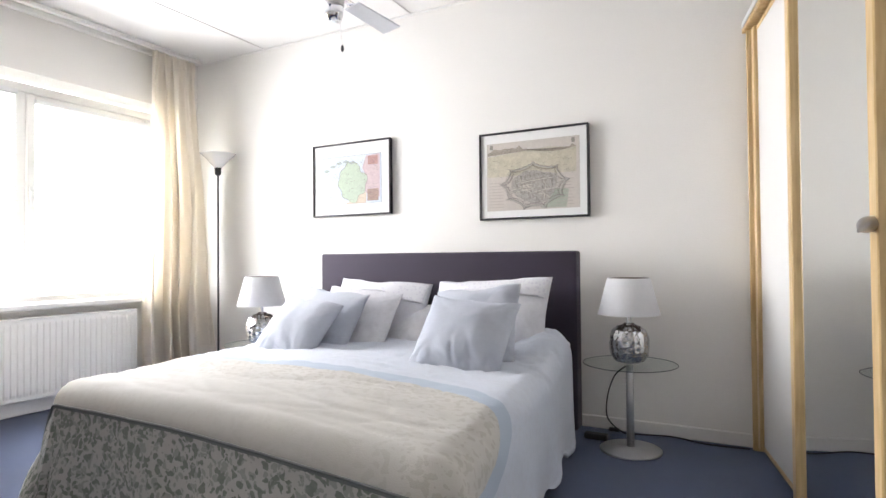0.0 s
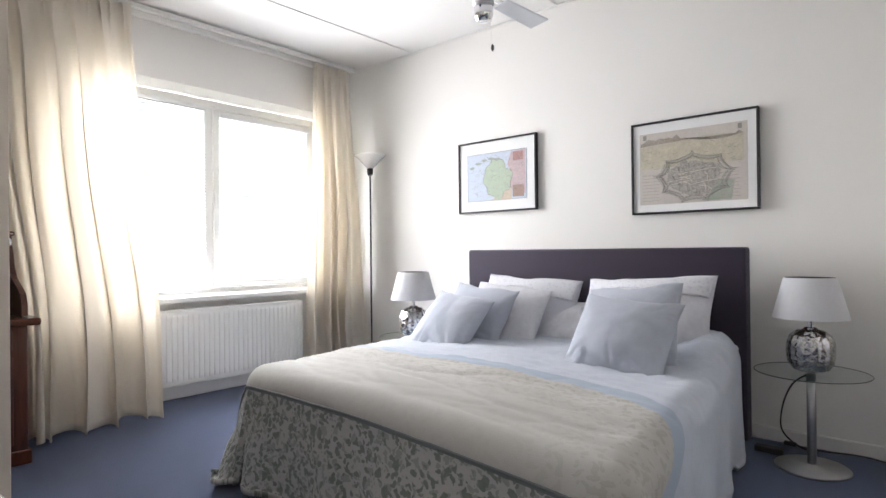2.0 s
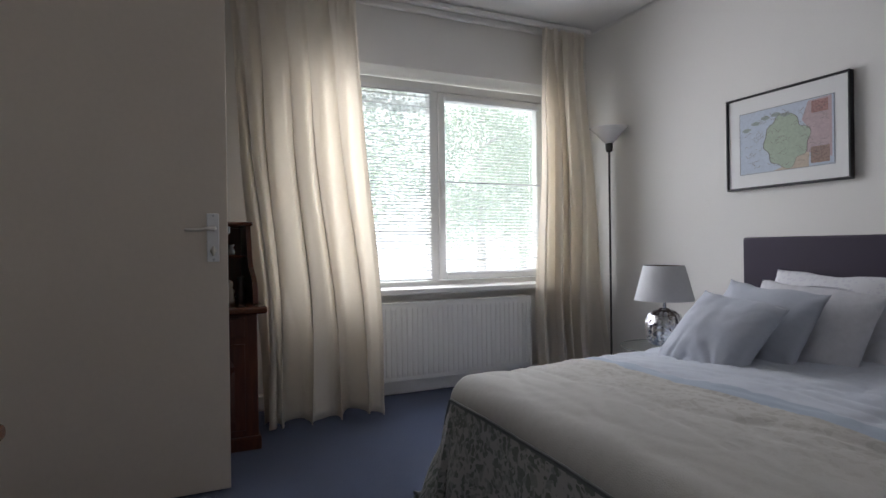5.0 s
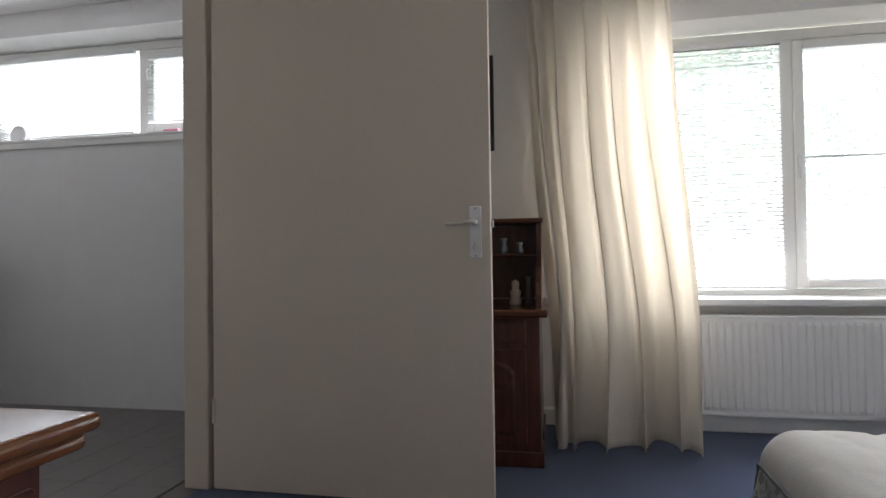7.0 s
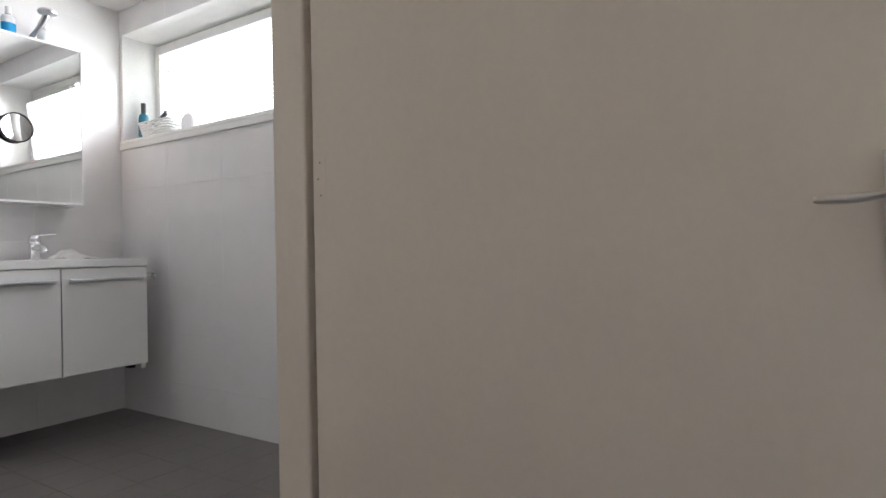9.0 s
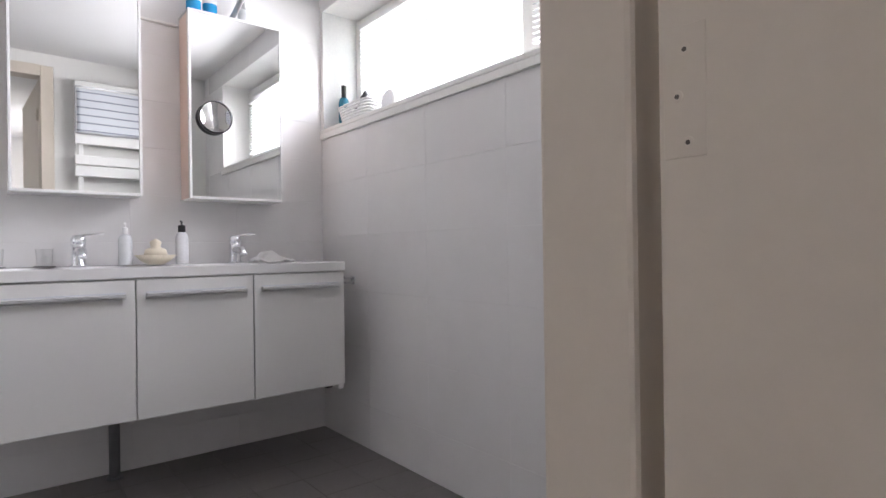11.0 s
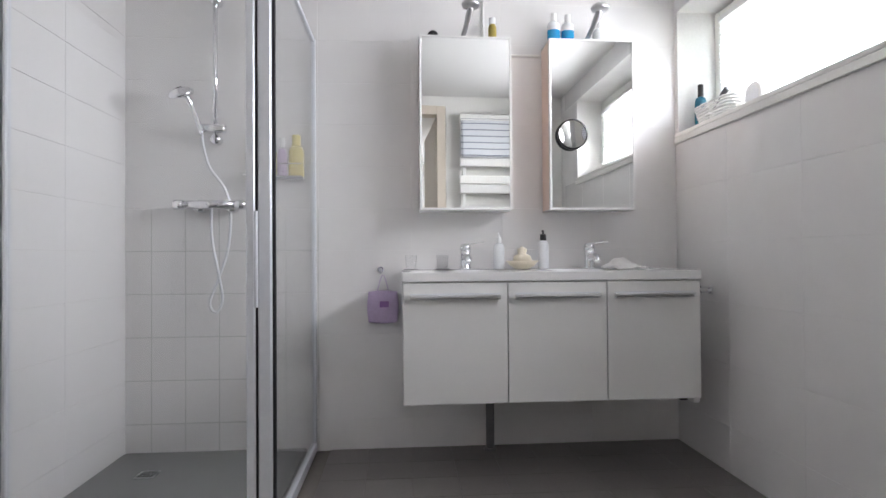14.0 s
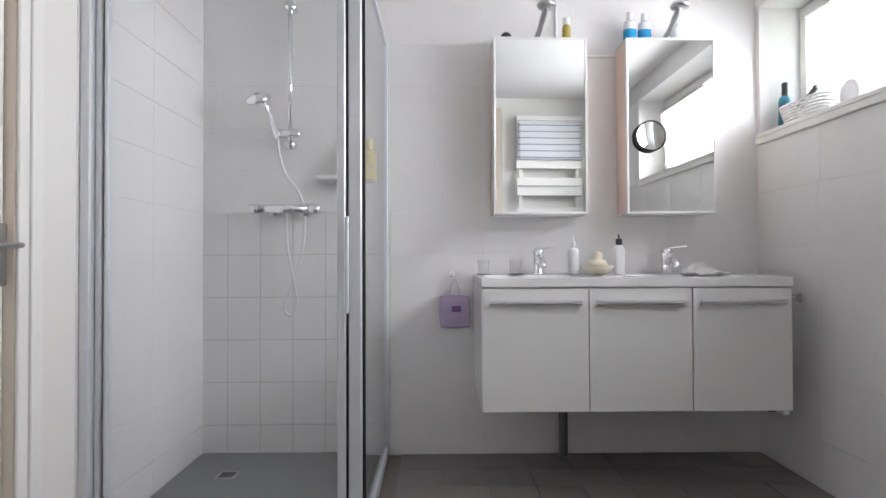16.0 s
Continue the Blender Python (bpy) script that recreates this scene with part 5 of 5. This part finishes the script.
def bottle(name, x, y, z, r, h, material, cap_mat, label, neck=0.35, flat=1.0, pump=False, band=None):
    t = thing(name, x, y, z, label, "bottle")
    body_h = h * 0.74
    prof = [(r * 0.92, 0), (r, 0.004), (r, body_h * 0.82), (r * 0.8, body_h * 0.95), (r * neck, body_h)]
    bm = lathe(bmesh.new(), prof, 24)
    for v in bm.verts:
        v.co.y *= flat
    part("body", bm, material, t, "", True)
    if band is not None:
        bm = lathe(bmesh.new(), [(r * 1.012, body_h * 0.03), (r * 1.012, body_h * 0.60)], 24, cap=False)
        for v in bm.verts:
            v.co.y *= flat
        part("label_band", bm, band, t, "", True)
    part("cap", lathe(bmesh.new(), [(r * neck * 1.15, body_h + 0.001), (r * neck * 1.15, h * (0.9 if pump else 1.0)), (r * neck * 0.6, h * (0.9 if pump else 1.0) + 0.002)], 16), cap_mat, t)
    if pump:
        part("pump", rod(bmesh.new(), [(0, 0, h * 0.9), (0, 0, h), (0.012, 0.03, h - 0.002)], 0.004, 8), cap_mat, t)
    return t


bottle("spray_bottle", 0.672, 0.085, 2.031, 0.032, 0.155, M_clear, M_plastic, "clear spray bottle with blue liquid on the cabinet", 0.4, 0.8, band=M_bluegel)
bottle("spray_bottle", 0.600, 0.085, 2.031, 0.032, 0.150, M_clear, M_plastic, "clear spray bottle with blue liquid on the cabinet", 0.4, 0.8, band=M_bluegel)
bottle("plastic_bottle", 0.437, 0.085, 2.031, 0.034, 0.115, M_clear, M_plastic, "small clear plastic bottle on the cabinet", 0.4, 0.8)
bottle("deodorant_can", 0.985, 0.085, 2.031, 0.021, 0.125, M_gold, M_label, "gold spray can on the cabinet", 0.7)
o = tagged(part("hair_brush", lathe(bmesh.new(), [(0.001, -0.012), (0.022, -0.008), (0.027, 0.0), (0.022, 0.008), (0.001, 0.012)], 20, cap=False), M_black, None, "", True), "black oval hair brush on the cabinet", "brush")
o.matrix_world = pose(1.285, 0.10, 2.056, 70, 0, 0)
bottle("soap_dispenser", 0.967, 0.12, 0.899, 0.027, 0.175, M_clear, M_plastic, "clear soap dispenser with a white pump", 0.35, pump=True)
bottle("lotion_bottle", 0.742, 0.11, 0.899, 0.027, 0.19, M_label, M_black, "white lotion bottle with a black pump", 0.5, 0.8, pump=True)
sd = thing("soap_shell", 0.855, 0.14, 0.899, "cream shell dish with soap on the washbasin", "soap dish")
bm = lathe(bmesh.new(), [(0.03, 0.0), (0.06, 0.018), (0.08, 0.042), (0.071, 0.038), (0.03, 0.014)], 28, cap=True, wob=0.05)
part("dish", bm, M_cream, sd, "", True)
part("soap", lathe(bmesh.new(), [(0.02, 0.02), (0.048, 0.04), (0.04, 0.065), (0.018, 0.075), (0.024, 0.098), (0.001, 0.112)], 22, wob=0.08), M_cream, sd, "", True)
fc = surface(24, 14, lambda u, v: Vector((0.25 + 0.19 * u, 0.09 + 0.12 * v, 0.908 + 0.016 * noise.noise(Vector((u * 5, v * 5, 2))) + 0.045 * math.sin(math.pi * u) ** 2 * (1 - v))))
fc = tagged(part("face_cloth", fc, cloth("white_terry", (0.78, 0.77, 0.75), 0.05, 500), None, "", True), "folded white face cloth on the washbasin", "cloth")
fc.modifiers.new("thick", "SOLIDIFY").thickness = 0.008
for x, c in ((1.40, M_clear), (1.245, M_clear)):
    cup = thing("toothbrush_glass", x, 0.10, 0.899, "clear tumbler on the washbasin", "glass", "tumblers")
    part("cup", lathe(bmesh.new(), [(0.026, 0.006), (0.030, 0.072), (0.0285, 0.072), (0.0245, 0.011), (0.001, 0.010)], 24, cap=False), M_tumbler, cup, "", True)
    part("saucer", bx(-0.035, 0.035, -0.025, 0.025, 0.0, 0.005, 0.002), M_pvc, cup)
part_pipe = thing("drain_pipe", 1.01, 0.07, 0.0, "grey plastic drain pipe under the vanity", "pipe")
part("pipe", rod(bmesh.new(), [(0, 0, 0.0), (0, 0, 0.35)], 0.021, 20), M_pvc, part_pipe, "", True)
part("floor_collar", lathe(bmesh.new(), [(0.034, 0.0), (0.032, 0.010), (0.022, 0.014)], 24), M_pvc, part_pipe)
sv = thing("stop_valve", 0.165, 0.40, 0.300, "small stop valves under the vanity", "valve")
part("valve", bx(-0.05, -0.02, -0.03, 0.03, 0.0, 0.046, 0.006, 2), M_plastic, sv)
part("valve", bx(0.0, 0.035, -0.03, 0.02, 0.01, 0.046, 0.006, 2), M_rubber, sv)
part("feed", rod(bmesh.new(), [(0.0, 0.0, 0.03), (0.0, -0.40, 0.03)], 0.007), M_chrome, sv)
tr = thing("towel_ring", 0.0, 0.33, 0.80, "small chrome hook on the tiled wall", "hook")
part("plate", bx(0.001, 0.008, -0.02, 0.02, -0.02, 0.02, 0.003), M_chrome, tr)
part("peg", rod(bmesh.new(), [(0.006, 0, 0.01), (0.05, 0, 0.012), (0.06, 0.0, 0.03)], 0.005, 8), M_chrome, tr)
part("peg", rod(bmesh.new(), [(0.006, 0, -0.01), (0.05, 0, -0.012), (0.06, 0.0, 0.004)], 0.005, 8), M_chrome, tr)
hk = thing("wall_hook", 1.551, 0.0, 0.885, "chrome hook on the tiled wall", "hook")
part("plate", rod(bmesh.new(), [(0, 0.001, 0.015), (0, 0.008, 0.015)], 0.016, 16), M_chrome, hk)
part("peg", rod(bmesh.new(), spline([(0, 0.006, 0.012), (0, 0.03, 0.0), (0, 0.036, 0.018)], 4), 0.005, 8), M_chrome, hk)
bag = thing("sachet", 1.54, 0.028, 0.64, "lilac sachet hanging from a chrome hook", "sachet")
bm = surface(12, 12, lambda u, v: Vector((-0.07 + 0.14 * u, 0.02 * math.sin(math.pi * u) * math.sin(math.pi * v), 0.15 * v)))
bgp = part("bag", bm, M_purple, bag, "", True)
bgp.modifiers.new("thick", "SOLIDIFY").thickness = 0.02
part("print", bx(-0.03, 0.015, 0.0415, 0.0435, 0.075, 0.105), mat("purple_print", (0.22, 0.10, 0.30), 0.6), bag)
part("loop", rod(bmesh.new(), spline([(-0.03, 0.0, 0.145), (0.0, 0.0, 0.235), (0.03, 0.0, 0.145)], 6), 0.002, 6), M_purple, bag)

setting("trim_sill_edge", bx(0.0005, 0.014, BY0 - 0.02, BY1 + 0.02, BZ0 - 0.032, BZ0 + 0.001, 0.004, 2), M_paint, "white painted edge strip under the bathroom sill")
con = thing("wall_conduit", 1.02, 0.0, 2.03, "thin white cable conduit running up the wall", "conduit")
part("pipe", rod(bmesh.new(), [(0, 0.007, 0.0), (0, 0.007, 0.25)], 0.006, 10), M_plastic, con, "", True)
part("cross_piece", bx(-0.03, 0.11, 0.001, 0.012, 0.25, 0.264, 0.003), M_plastic, con)

# sill things
bottle("mouthwash_bottle", -0.10, 0.075, 1.601, 0.030, 0.24, M_navy, M_black, "teal bottle with a black cap on the sill", 0.4, 0.8)
bk = thing("basket", -0.095, 0.28, 1.601, "white woven basket with toiletries on the sill", "basket")
for z in range(7):
    bm = bmesh.new()
    hw, hl = 0.055 + 0.003 * z, 0.13 + 0.004 * z
    pts = []
    for k in range(49):
        a = 2 * math.pi * k / 48
        ca, sa = math.cos(a), math.sin(a)
        pts.append((hw * math.copysign(abs(ca) ** 0.5, ca) + 0.004 * (1 if (k + z) % 2 else -1), hl * math.copysign(abs(sa) ** 0.5, sa), 0.010 + 0.0135 * z))
    rod(bm, pts, 0.0065, 6)
    part("weave", bm, M_plastic, bk, "", True)
part("bottom", bx(-0.05, 0.05, -0.12, 0.12, 0.0, 0.006), M_plastic, bk)
part("handle_loop", rod(bmesh.new(), spline([(-0.05, 0.13, 0.09), (0.0, 0.15, 0.15), (0.05, 0.13, 0.09)], 6), 0.006, 8), M_plastic, bk, "", True)
o = tagged(part("hair_brush", rod(bmesh.new(), [(0, -0.07, 0.0), (0, 0.0, 0.03), (0, 0.05, 0.055)], [0.016, 0.011, 0.014], 10), M_black, None, "", True), "black brush lying in the white basket", "brush")
o.matrix_world = pose(-0.095, 0.27, 1.695)
ck = thing("round_box", -0.11, 0.52, 1.601, "round white box standing on the sill", "box")
bm = lathe(bmesh.new(), [(0.055, -0.02), (0.06, -0.015), (0.06, 0.015), (0.055, 0.02)], 36)
bmesh.ops.rotate(bm, verts=bm.verts, cent=(0, 0, 0), matrix=Matrix.Rotation(radians(90), 3, "Y"))
bmesh.ops.translate(bm, verts=bm.verts, vec=(0, 0, 0.06))
part("drum", bm, M_plastic, ck, "", True)
bm = lathe(bmesh.new(), [(0.045, 0.021), (0.001, 0.022)], 30, cap=False)
bmesh.ops.rotate(bm, verts=bm.verts, cent=(0, 0, 0), matrix=Matrix.Rotation(radians(90), 3, "Y"))
bmesh.ops.translate(bm, verts=bm.verts, vec=(0, 0, 0.06))
part("face", bm, M_label, ck)
o = tagged(part("nail_brush", bx(-0.02, 0.02, -0.05, 0.05, 0.0, 0.03, 0.008, 2), M_pink), "pink brush on the window sill", "brush")
o.matrix_world = pose(-0.08, 1.62, 1.601)

# ---- bathroom: shower ----
sh = thing("shower_enclosure", 1.90, 0.0, 0.0, "aluminium framed glass shower enclosure", "shower")
SH = 2.06
SY = 0.955
part("post", bx(-0.022, 0.022, SY - 0.03, SY + 0.012, 0.03, SH, 0.004), M_alu, sh)
part("door_profile", bx(0.030, 0.058, SY - 0.020, SY + 0.022, 0.03, SH, 0.004), M_alu, sh)
part("seal", bx(0.0225, 0.0295, SY - 0.01, SY + 0.01, 0.03, SH - 0.01), M_rubber, sh)
part("seal", bx(-0.032, -0.0225, SY - 0.02, SY - 0.004, 0.03, SH), M_rubber, sh)
part("side_glass", bx(-0.019, -0.013, 0.026, SY - 0.031, 0.045, SH - 0.02), M_showerglass, sh).visible_shadow = False
part("side_wall_profile", bx(-0.028, -0.004, 0.0005, 0.025, 0.0, SH, 0.002), M_alu, sh)
part("side_top_rail", bx(-0.025, -0.007, 0.026, SY - 0.031, SH - 0.019, SH, 0.002), M_alu, sh)
part("side_bottom_rail", bx(-0.030, -0.002, 0.026, SY - 0.031, 0.0, 0.044, 0.003), M_alu, sh)
fg = part("door_glass", bx(0.059, 0.815, SY - 0.003, SY + 0.003, 0.045, SH - 0.03), M_showerglass, sh)
fg.visible_shadow = False
part("wall_profile", bx(0.862, 0.897, SY - 0.055, SY + 0.035, 0.0, SH, 0.004), M_alu, sh)
part("wall_profile", bx(0.838, 0.861, SY - 0.045, SY + 0.010, 0.03, SH, 0.004), M_alu, sh)
part("seal", bx(0.830, 0.8375, SY - 0.02, SY - 0.006, 0.03, SH), M_rubber, sh)
part("door_stile", bx(0.816, 0.8295, SY - 0.015, SY + 0.012, 0.03, SH, 0.003), M_alu, sh)
part("top_rail", bx(0.059, 0.83, SY - 0.02, SY + 0.02, SH - 0.029, SH + 0.01, 0.003), M_alu, sh)
part("threshold", bx(-0.02, 0.86, SY - 0.025, SY + 0.02, 0.0, 0.029, 0.004), M_alu, sh)
part("door_handle", bx(0.018, 0.03, SY + 0.0225, SY + 0.034, 0.80, 1.12, 0.003), M_alu, sh)
tray = setting("floor_shower", bx(1.925, XBR, 0.0, SY - 0.026, -0.005, 0.012), mat("grey_shower_floor", (0.21, 0.215, 0.215), 0.5, vary=0.1, scale=8), "grey shower floor with a drain")
grate = part("drain_grate", bx(2.525, 2.610, 0.250, 0.335, 0.0125, 0.0145, 0.001), M_steel, tray)
for k in range(5):
    part("slot", bx(2.535, 2.600, 0.260 + 0.014 * k, 0.268 + 0.014 * k, 0.0146, 0.0152), M_rubber, grate)

rail = thing("shower_set", 2.35, 0.0, 0.0, "chrome shower rail with hand shower and thermostat", "shower set")
part("rail", rod(bmesh.new(), [(0, 0.05, 1.53), (0, 0.05, 2.235)], 0.011, 16), M_chrome, rail, "", True)
part("wall_fixing", rod(bmesh.new(), [(0, 0.0, 2.235), (0, 0.058, 2.235)], 0.026, 20), M_chrome, rail, "", True)
part("wall_fixing", rod(bmesh.new(), [(0, 0.0, 1.545), (0, 0.058, 1.545)], 0.022, 20), M_chrome, rail, "", True)
part("slider", bx(-0.055, 0.075, 0.03, 0.085, 1.575, 1.615, 0.012, 3), M_chrome, rail, "", True)
hs = part("hand_shower", rod(bmesh.new(), spline([(0.05, 0.09, 1.56), (0.075, 0.10, 1.64), (0.10, 0.115, 1.71), (0.115, 0.13, 1.74)], 5), [0.012] * 10 + [0.016] * 6, 14), M_chrome, rail, "", True)
bm = lathe(bmesh.new(), [(0.001, 0.0), (0.055, 0.002), (0.061, 0.014), (0.05, 0.032), (0.014, 0.042)], 28, cap=False)
bmesh.ops.transform(bm, matrix=pose(0.122, 0.145, 1.728, -28, 12, 0), verts=bm.verts)
part("spray_head", bm, M_chrome, hs, "", True)
th = part("thermostat", rod(bmesh.new(), [(-0.10, 0.075, 1.222), (0.145, 0.075, 1.222)], 0.022, 20), M_chrome, rail, "", True)
part("knob", rod(bmesh.new(), [(0.146, 0.075, 1.222), (0.185, 0.075, 1.222)], 0.025, 18), M_chrome, th, "", True)
part("knob", rod(bmesh.new(), [(-0.15, 0.075, 1.222), (-0.101, 0.075, 1.222)], 0.025, 18), M_chrome, th, "", True)
for xx in (-0.075, 0.075):
    part("inlet", rod(bmesh.new(), [(xx, 0.0, 1.215), (xx, 0.07, 1.22)], 0.030, 18), M_chrome, th, "", True)
part("hose", rod(bmesh.new(), spline([(0.05, 0.09, 1.56), (0.045, 0.085, 1.50), (0.02, 0.07, 1.40), (-0.05, 0.07, 1.30), (-0.075, 0.06, 1.18), (-0.06, 0.06, 1.00), (-0.015, 0.06, 0.86), (0.025, 0.06, 0.745), (-0.005, 0.06, 0.70), (-0.035, 0.06, 0.76), (-0.02, 0.065, 0.88), (0.01, 0.07, 1.05), (0.012, 0.075, 1.20)], 6), 0.0065, 8), M_alu, rail, "grey metal shower hose", True)
so = thing("soap_holder", 2.165, 0.0, 1.37, "white soap holder on the shower wall", "soap dish")
part("bracket", bx(-0.05, 0.05, 0.001, 0.03, -0.01, 0.03, 0.006, 2), M_plastic, so)
part("tray", bx(-0.055, 0.055, 0.031, 0.10, -0.005, 0.014, 0.006, 2), M_plastic, so)
sb = thing("shower_basket", 1.99, 0.0, 1.36, "wire shower basket with yellow and lilac bottles", "basket")
bm = bmesh.new()
for zz in (0.0, 0.06):
    rod(bm, [(-0.06, 0.01, zz), (-0.06, 0.10, zz), (0.10, 0.10, zz), (0.10, 0.01, zz)], 0.003, 6)
part("wire_frame", bm, M_chrome, sb)
part("shelf", bx(-0.06, 0.10, 0.005, 0.10, -0.004, 0.0), M_alu, sb)
bottle("shampoo_bottle", 1.960, 0.055, 1.361, 0.037, 0.205, M_yellow, M_yellow, "yellow shampoo bottle in the shower basket", 0.5, 0.7)
bottle("shower_gel_bottle", 2.028, 0.055, 1.361, 0.024, 0.19, M_purple, M_plastic, "lilac shower gel bottle in the basket", 0.5, 0.7)
bottle("shampoo_bottle", 2.080, 0.055, 1.361, 0.026, 0.19, M_yellow, M_plastic, "yellow shampoo bottle in the shower basket", 0.5, 0.7)

# ---- bathroom: towel radiator behind the camera, seen in the mirrors ----
tw = thing("towel_radiator", 0.23, Y1, 1.10, "white towel radiator on the partition wall", "radiator")
for xx in (0.04, 0.54):
    part("upright", bx(xx - 0.016, xx + 0.016, -0.075, -0.045, 0.0, 1.10, 0.006, 2), M_paint, tw)
    part("bracket", bx(xx - 0.01, xx + 0.01, -0.044, -0.001, 0.9, 0.92), M_paint, tw)
for z0, z1 in ((1.030, 1.110), (0.650, 0.725), (0.500, 0.570), (0.415, 0.492), (0.24, 0.31), (0.16, 0.232), (0.0, 0.07)):
    part("bar", bx(0.0, 0.58, -0.095, -0.076, z0, z1, 0.006, 2), M_paint, tw)
rack = part("towel_frame", rod(bmesh.new(), [(0.01, -0.112, 0.725), (0.004, -0.112, 0.735), (0.004, -0.112, 1.055), (0.01, -0.112, 1.065), (0.57, -0.112, 1.065), (0.576, -0.112, 1.055), (0.576, -0.112, 0.735), (0.57, -0.112, 0.725), (0.01, -0.112, 0.725)], 0.005, 8), M_steel, tw, "grey wire towel frame", True)


def towel_mat():
    m = cloth("striped_towel", (0.72, 0.74, 0.78), 0.05, 400)
    nt = m.node_tree
    geo = nt.nodes.new("ShaderNodeNewGeometry")
    sep = nt.nodes.new("ShaderNodeSeparateXYZ")
    nt.links.new(geo.outputs["Position"], sep.inputs[0])
    w = nt.nodes.new("ShaderNodeMath")
    w.operation = "PINGPONG"
    nt.links.new(sep.outputs[2], w.inputs[0])
    w.inputs[1].default_value = 0.028
    g = nt.nodes.new("ShaderNodeMath")
    g.operation = "LESS_THAN"
    nt.links.new(w.outputs[0], g.inputs[0])
    g.inputs[1].default_value = 0.005
    mx = nt.nodes.new("ShaderNodeMix")
    mx.data_type = "RGBA"
    nt.links.new(g.outputs[0], mx.inputs[0])
    mx.inputs[6].default_value, mx.inputs[7].default_value = (0.72, 0.74, 0.78, 1), (0.26, 0.29, 0.33, 1)
    nt.links.new(mx.outputs[2], nt.nodes["Principled BSDF"].inputs["Base Color"])
    return m


tb = surface(20, 30, lambda u, v: Vector((0.245 + 0.55 * u, Y1 - 0.101 - 0.004 * math.sin(9 * u + 2 * v), 1.835 + 0.32 * v)))
tb = tagged(part("towel", tb, towel_mat(), None, "", True), "white towel with dark stripes over the radiator", "towel")
tb.modifiers.new("thick", "SOLIDIFY").thickness = 0.006


# ---- tiles ----
def tile_wall(parent, make, nu, nv):
    """Lay tiles that share one mesh; make(i, j) gives the pose."""
    for i in range(nu):
        for j in range(nv):
            got = make(i, j)
            if got is None:
                continue
            mesh, m = got
            ob = bpy.data.objects.new("tile", mesh)
            scene.collection.objects.link(ob)
            ob.matrix_world = m
            ob.parent = parent


def tile_mesh(w, h, material, d=0.008, g=0.0005):
    bm = bx(g, w - g, 0, d, g, h - g, 0.0009)
    me = bpy.data.meshes.new("tile")
    bm.to_mesh(me)
    bm.free()
    me.materials.append(material)
    return me


rnd = random.Random(11)
wall_s = bpy.data.objects["wall_south_bathroom"]
T1 = tile_mesh(0.466, 0.212, M_tile)
part("grout_bed", bx(1.862, XBR, -0.0009, -0.0006, -0.06, 1.208), mat("shower_grout", (0.58, 0.585, 0.57), 0.9, vary=0.15, scale=9), wall_s, "greyed grout in the shower")
T2 = tile_mesh(0.1625, 0.212, M_tile, 0.008, 0.0026)
ROWS_Z = [-0.062 + 0.212 * k for k in range(12)]


def back(i, j):
    z = ROWS_Z[j]
    if z > ZC - 0.2:
        return None
    x = -0.003 + 0.466 * i
    if x + 0.466 > 1.87:
        return None
    return T1, pose(x, -0.008, z, 0, 0, 0) @ pose(0, 0, 0, rnd.uniform(-0.12, 0.12), 0, rnd.uniform(-0.12, 0.12))


tile_wall(wall_s, back, 4, 12)


def back_shower(i, j):
    z = ROWS_Z[j]
    if j >= 6:
        if i % 3:
            return None
        x = 1.862 + 0.1625 * i
        return T3, pose(x, -0.008, z)
    return T2, pose(1.862 + 0.1625 * i, -0.008, z) @ pose(0, 0, 0, rnd.uniform(-0.05, 0.05), 0, rnd.uniform(-0.05, 0.05))


T3 = tile_mesh(0.4875, 0.212, M_tile)
tile_wall(wall_s, back_shower, 6, 12)
wall_w = bpy.data.objects["wall_west_bathroom"]
T4 = tile_mesh(0.47, 0.2745, M_tile)


def west(i, j):
    z = -0.073 + 0.2745 * j
    return T4, pose(-0.008, 0.47 * (i + 1), z, 0, 0, -90) @ pose(0, 0, 0, rnd.uniform(-0.1, 0.1), 0, rnd.uniform(-0.1, 0.1))


tile_wall(wall_w, west, 5, 6)
T4b = tile_mesh(0.47, 0.148, M_tile)
tile_wall(wall_w, lambda i, j: (T4b, pose(-0.008, 0.47 * (i + 1), 2.238, 0, 0, -90)), 5, 1)
wall_e = bpy.data.objects["wall_east_bathroom"]
T5 = tile_mesh(0.50, 0.212, M_tile, 0.007)
tile_wall(wall_e, lambda i, j: (T5, pose(XBR + 0.0045, 0.0 + 0.50 * i, ROWS_Z[j], 0, 0, 90)), 2, 12)
floor_b = bpy.data.objects["floor_bathroom"]
bm = bx(0.001, 0.199, 0.001, 0.199, 0, 0.008, 0.0008)
FT = bpy.data.meshes.new("tile")
bm.to_mesh(FT)
bm.free()
FT.materials.append(M_floortile)


def floor_tiles(i, j):
    x, y = 0.005 + 0.2 * i, 0.005 + 0.2 * j
    if x > 1.75 and y < 0.8:
        return None
    return FT, pose(x, y, -0.0075 + rnd.uniform(0, 0.0006))


tile_wall(floor_b, floor_tiles, 14, 12)
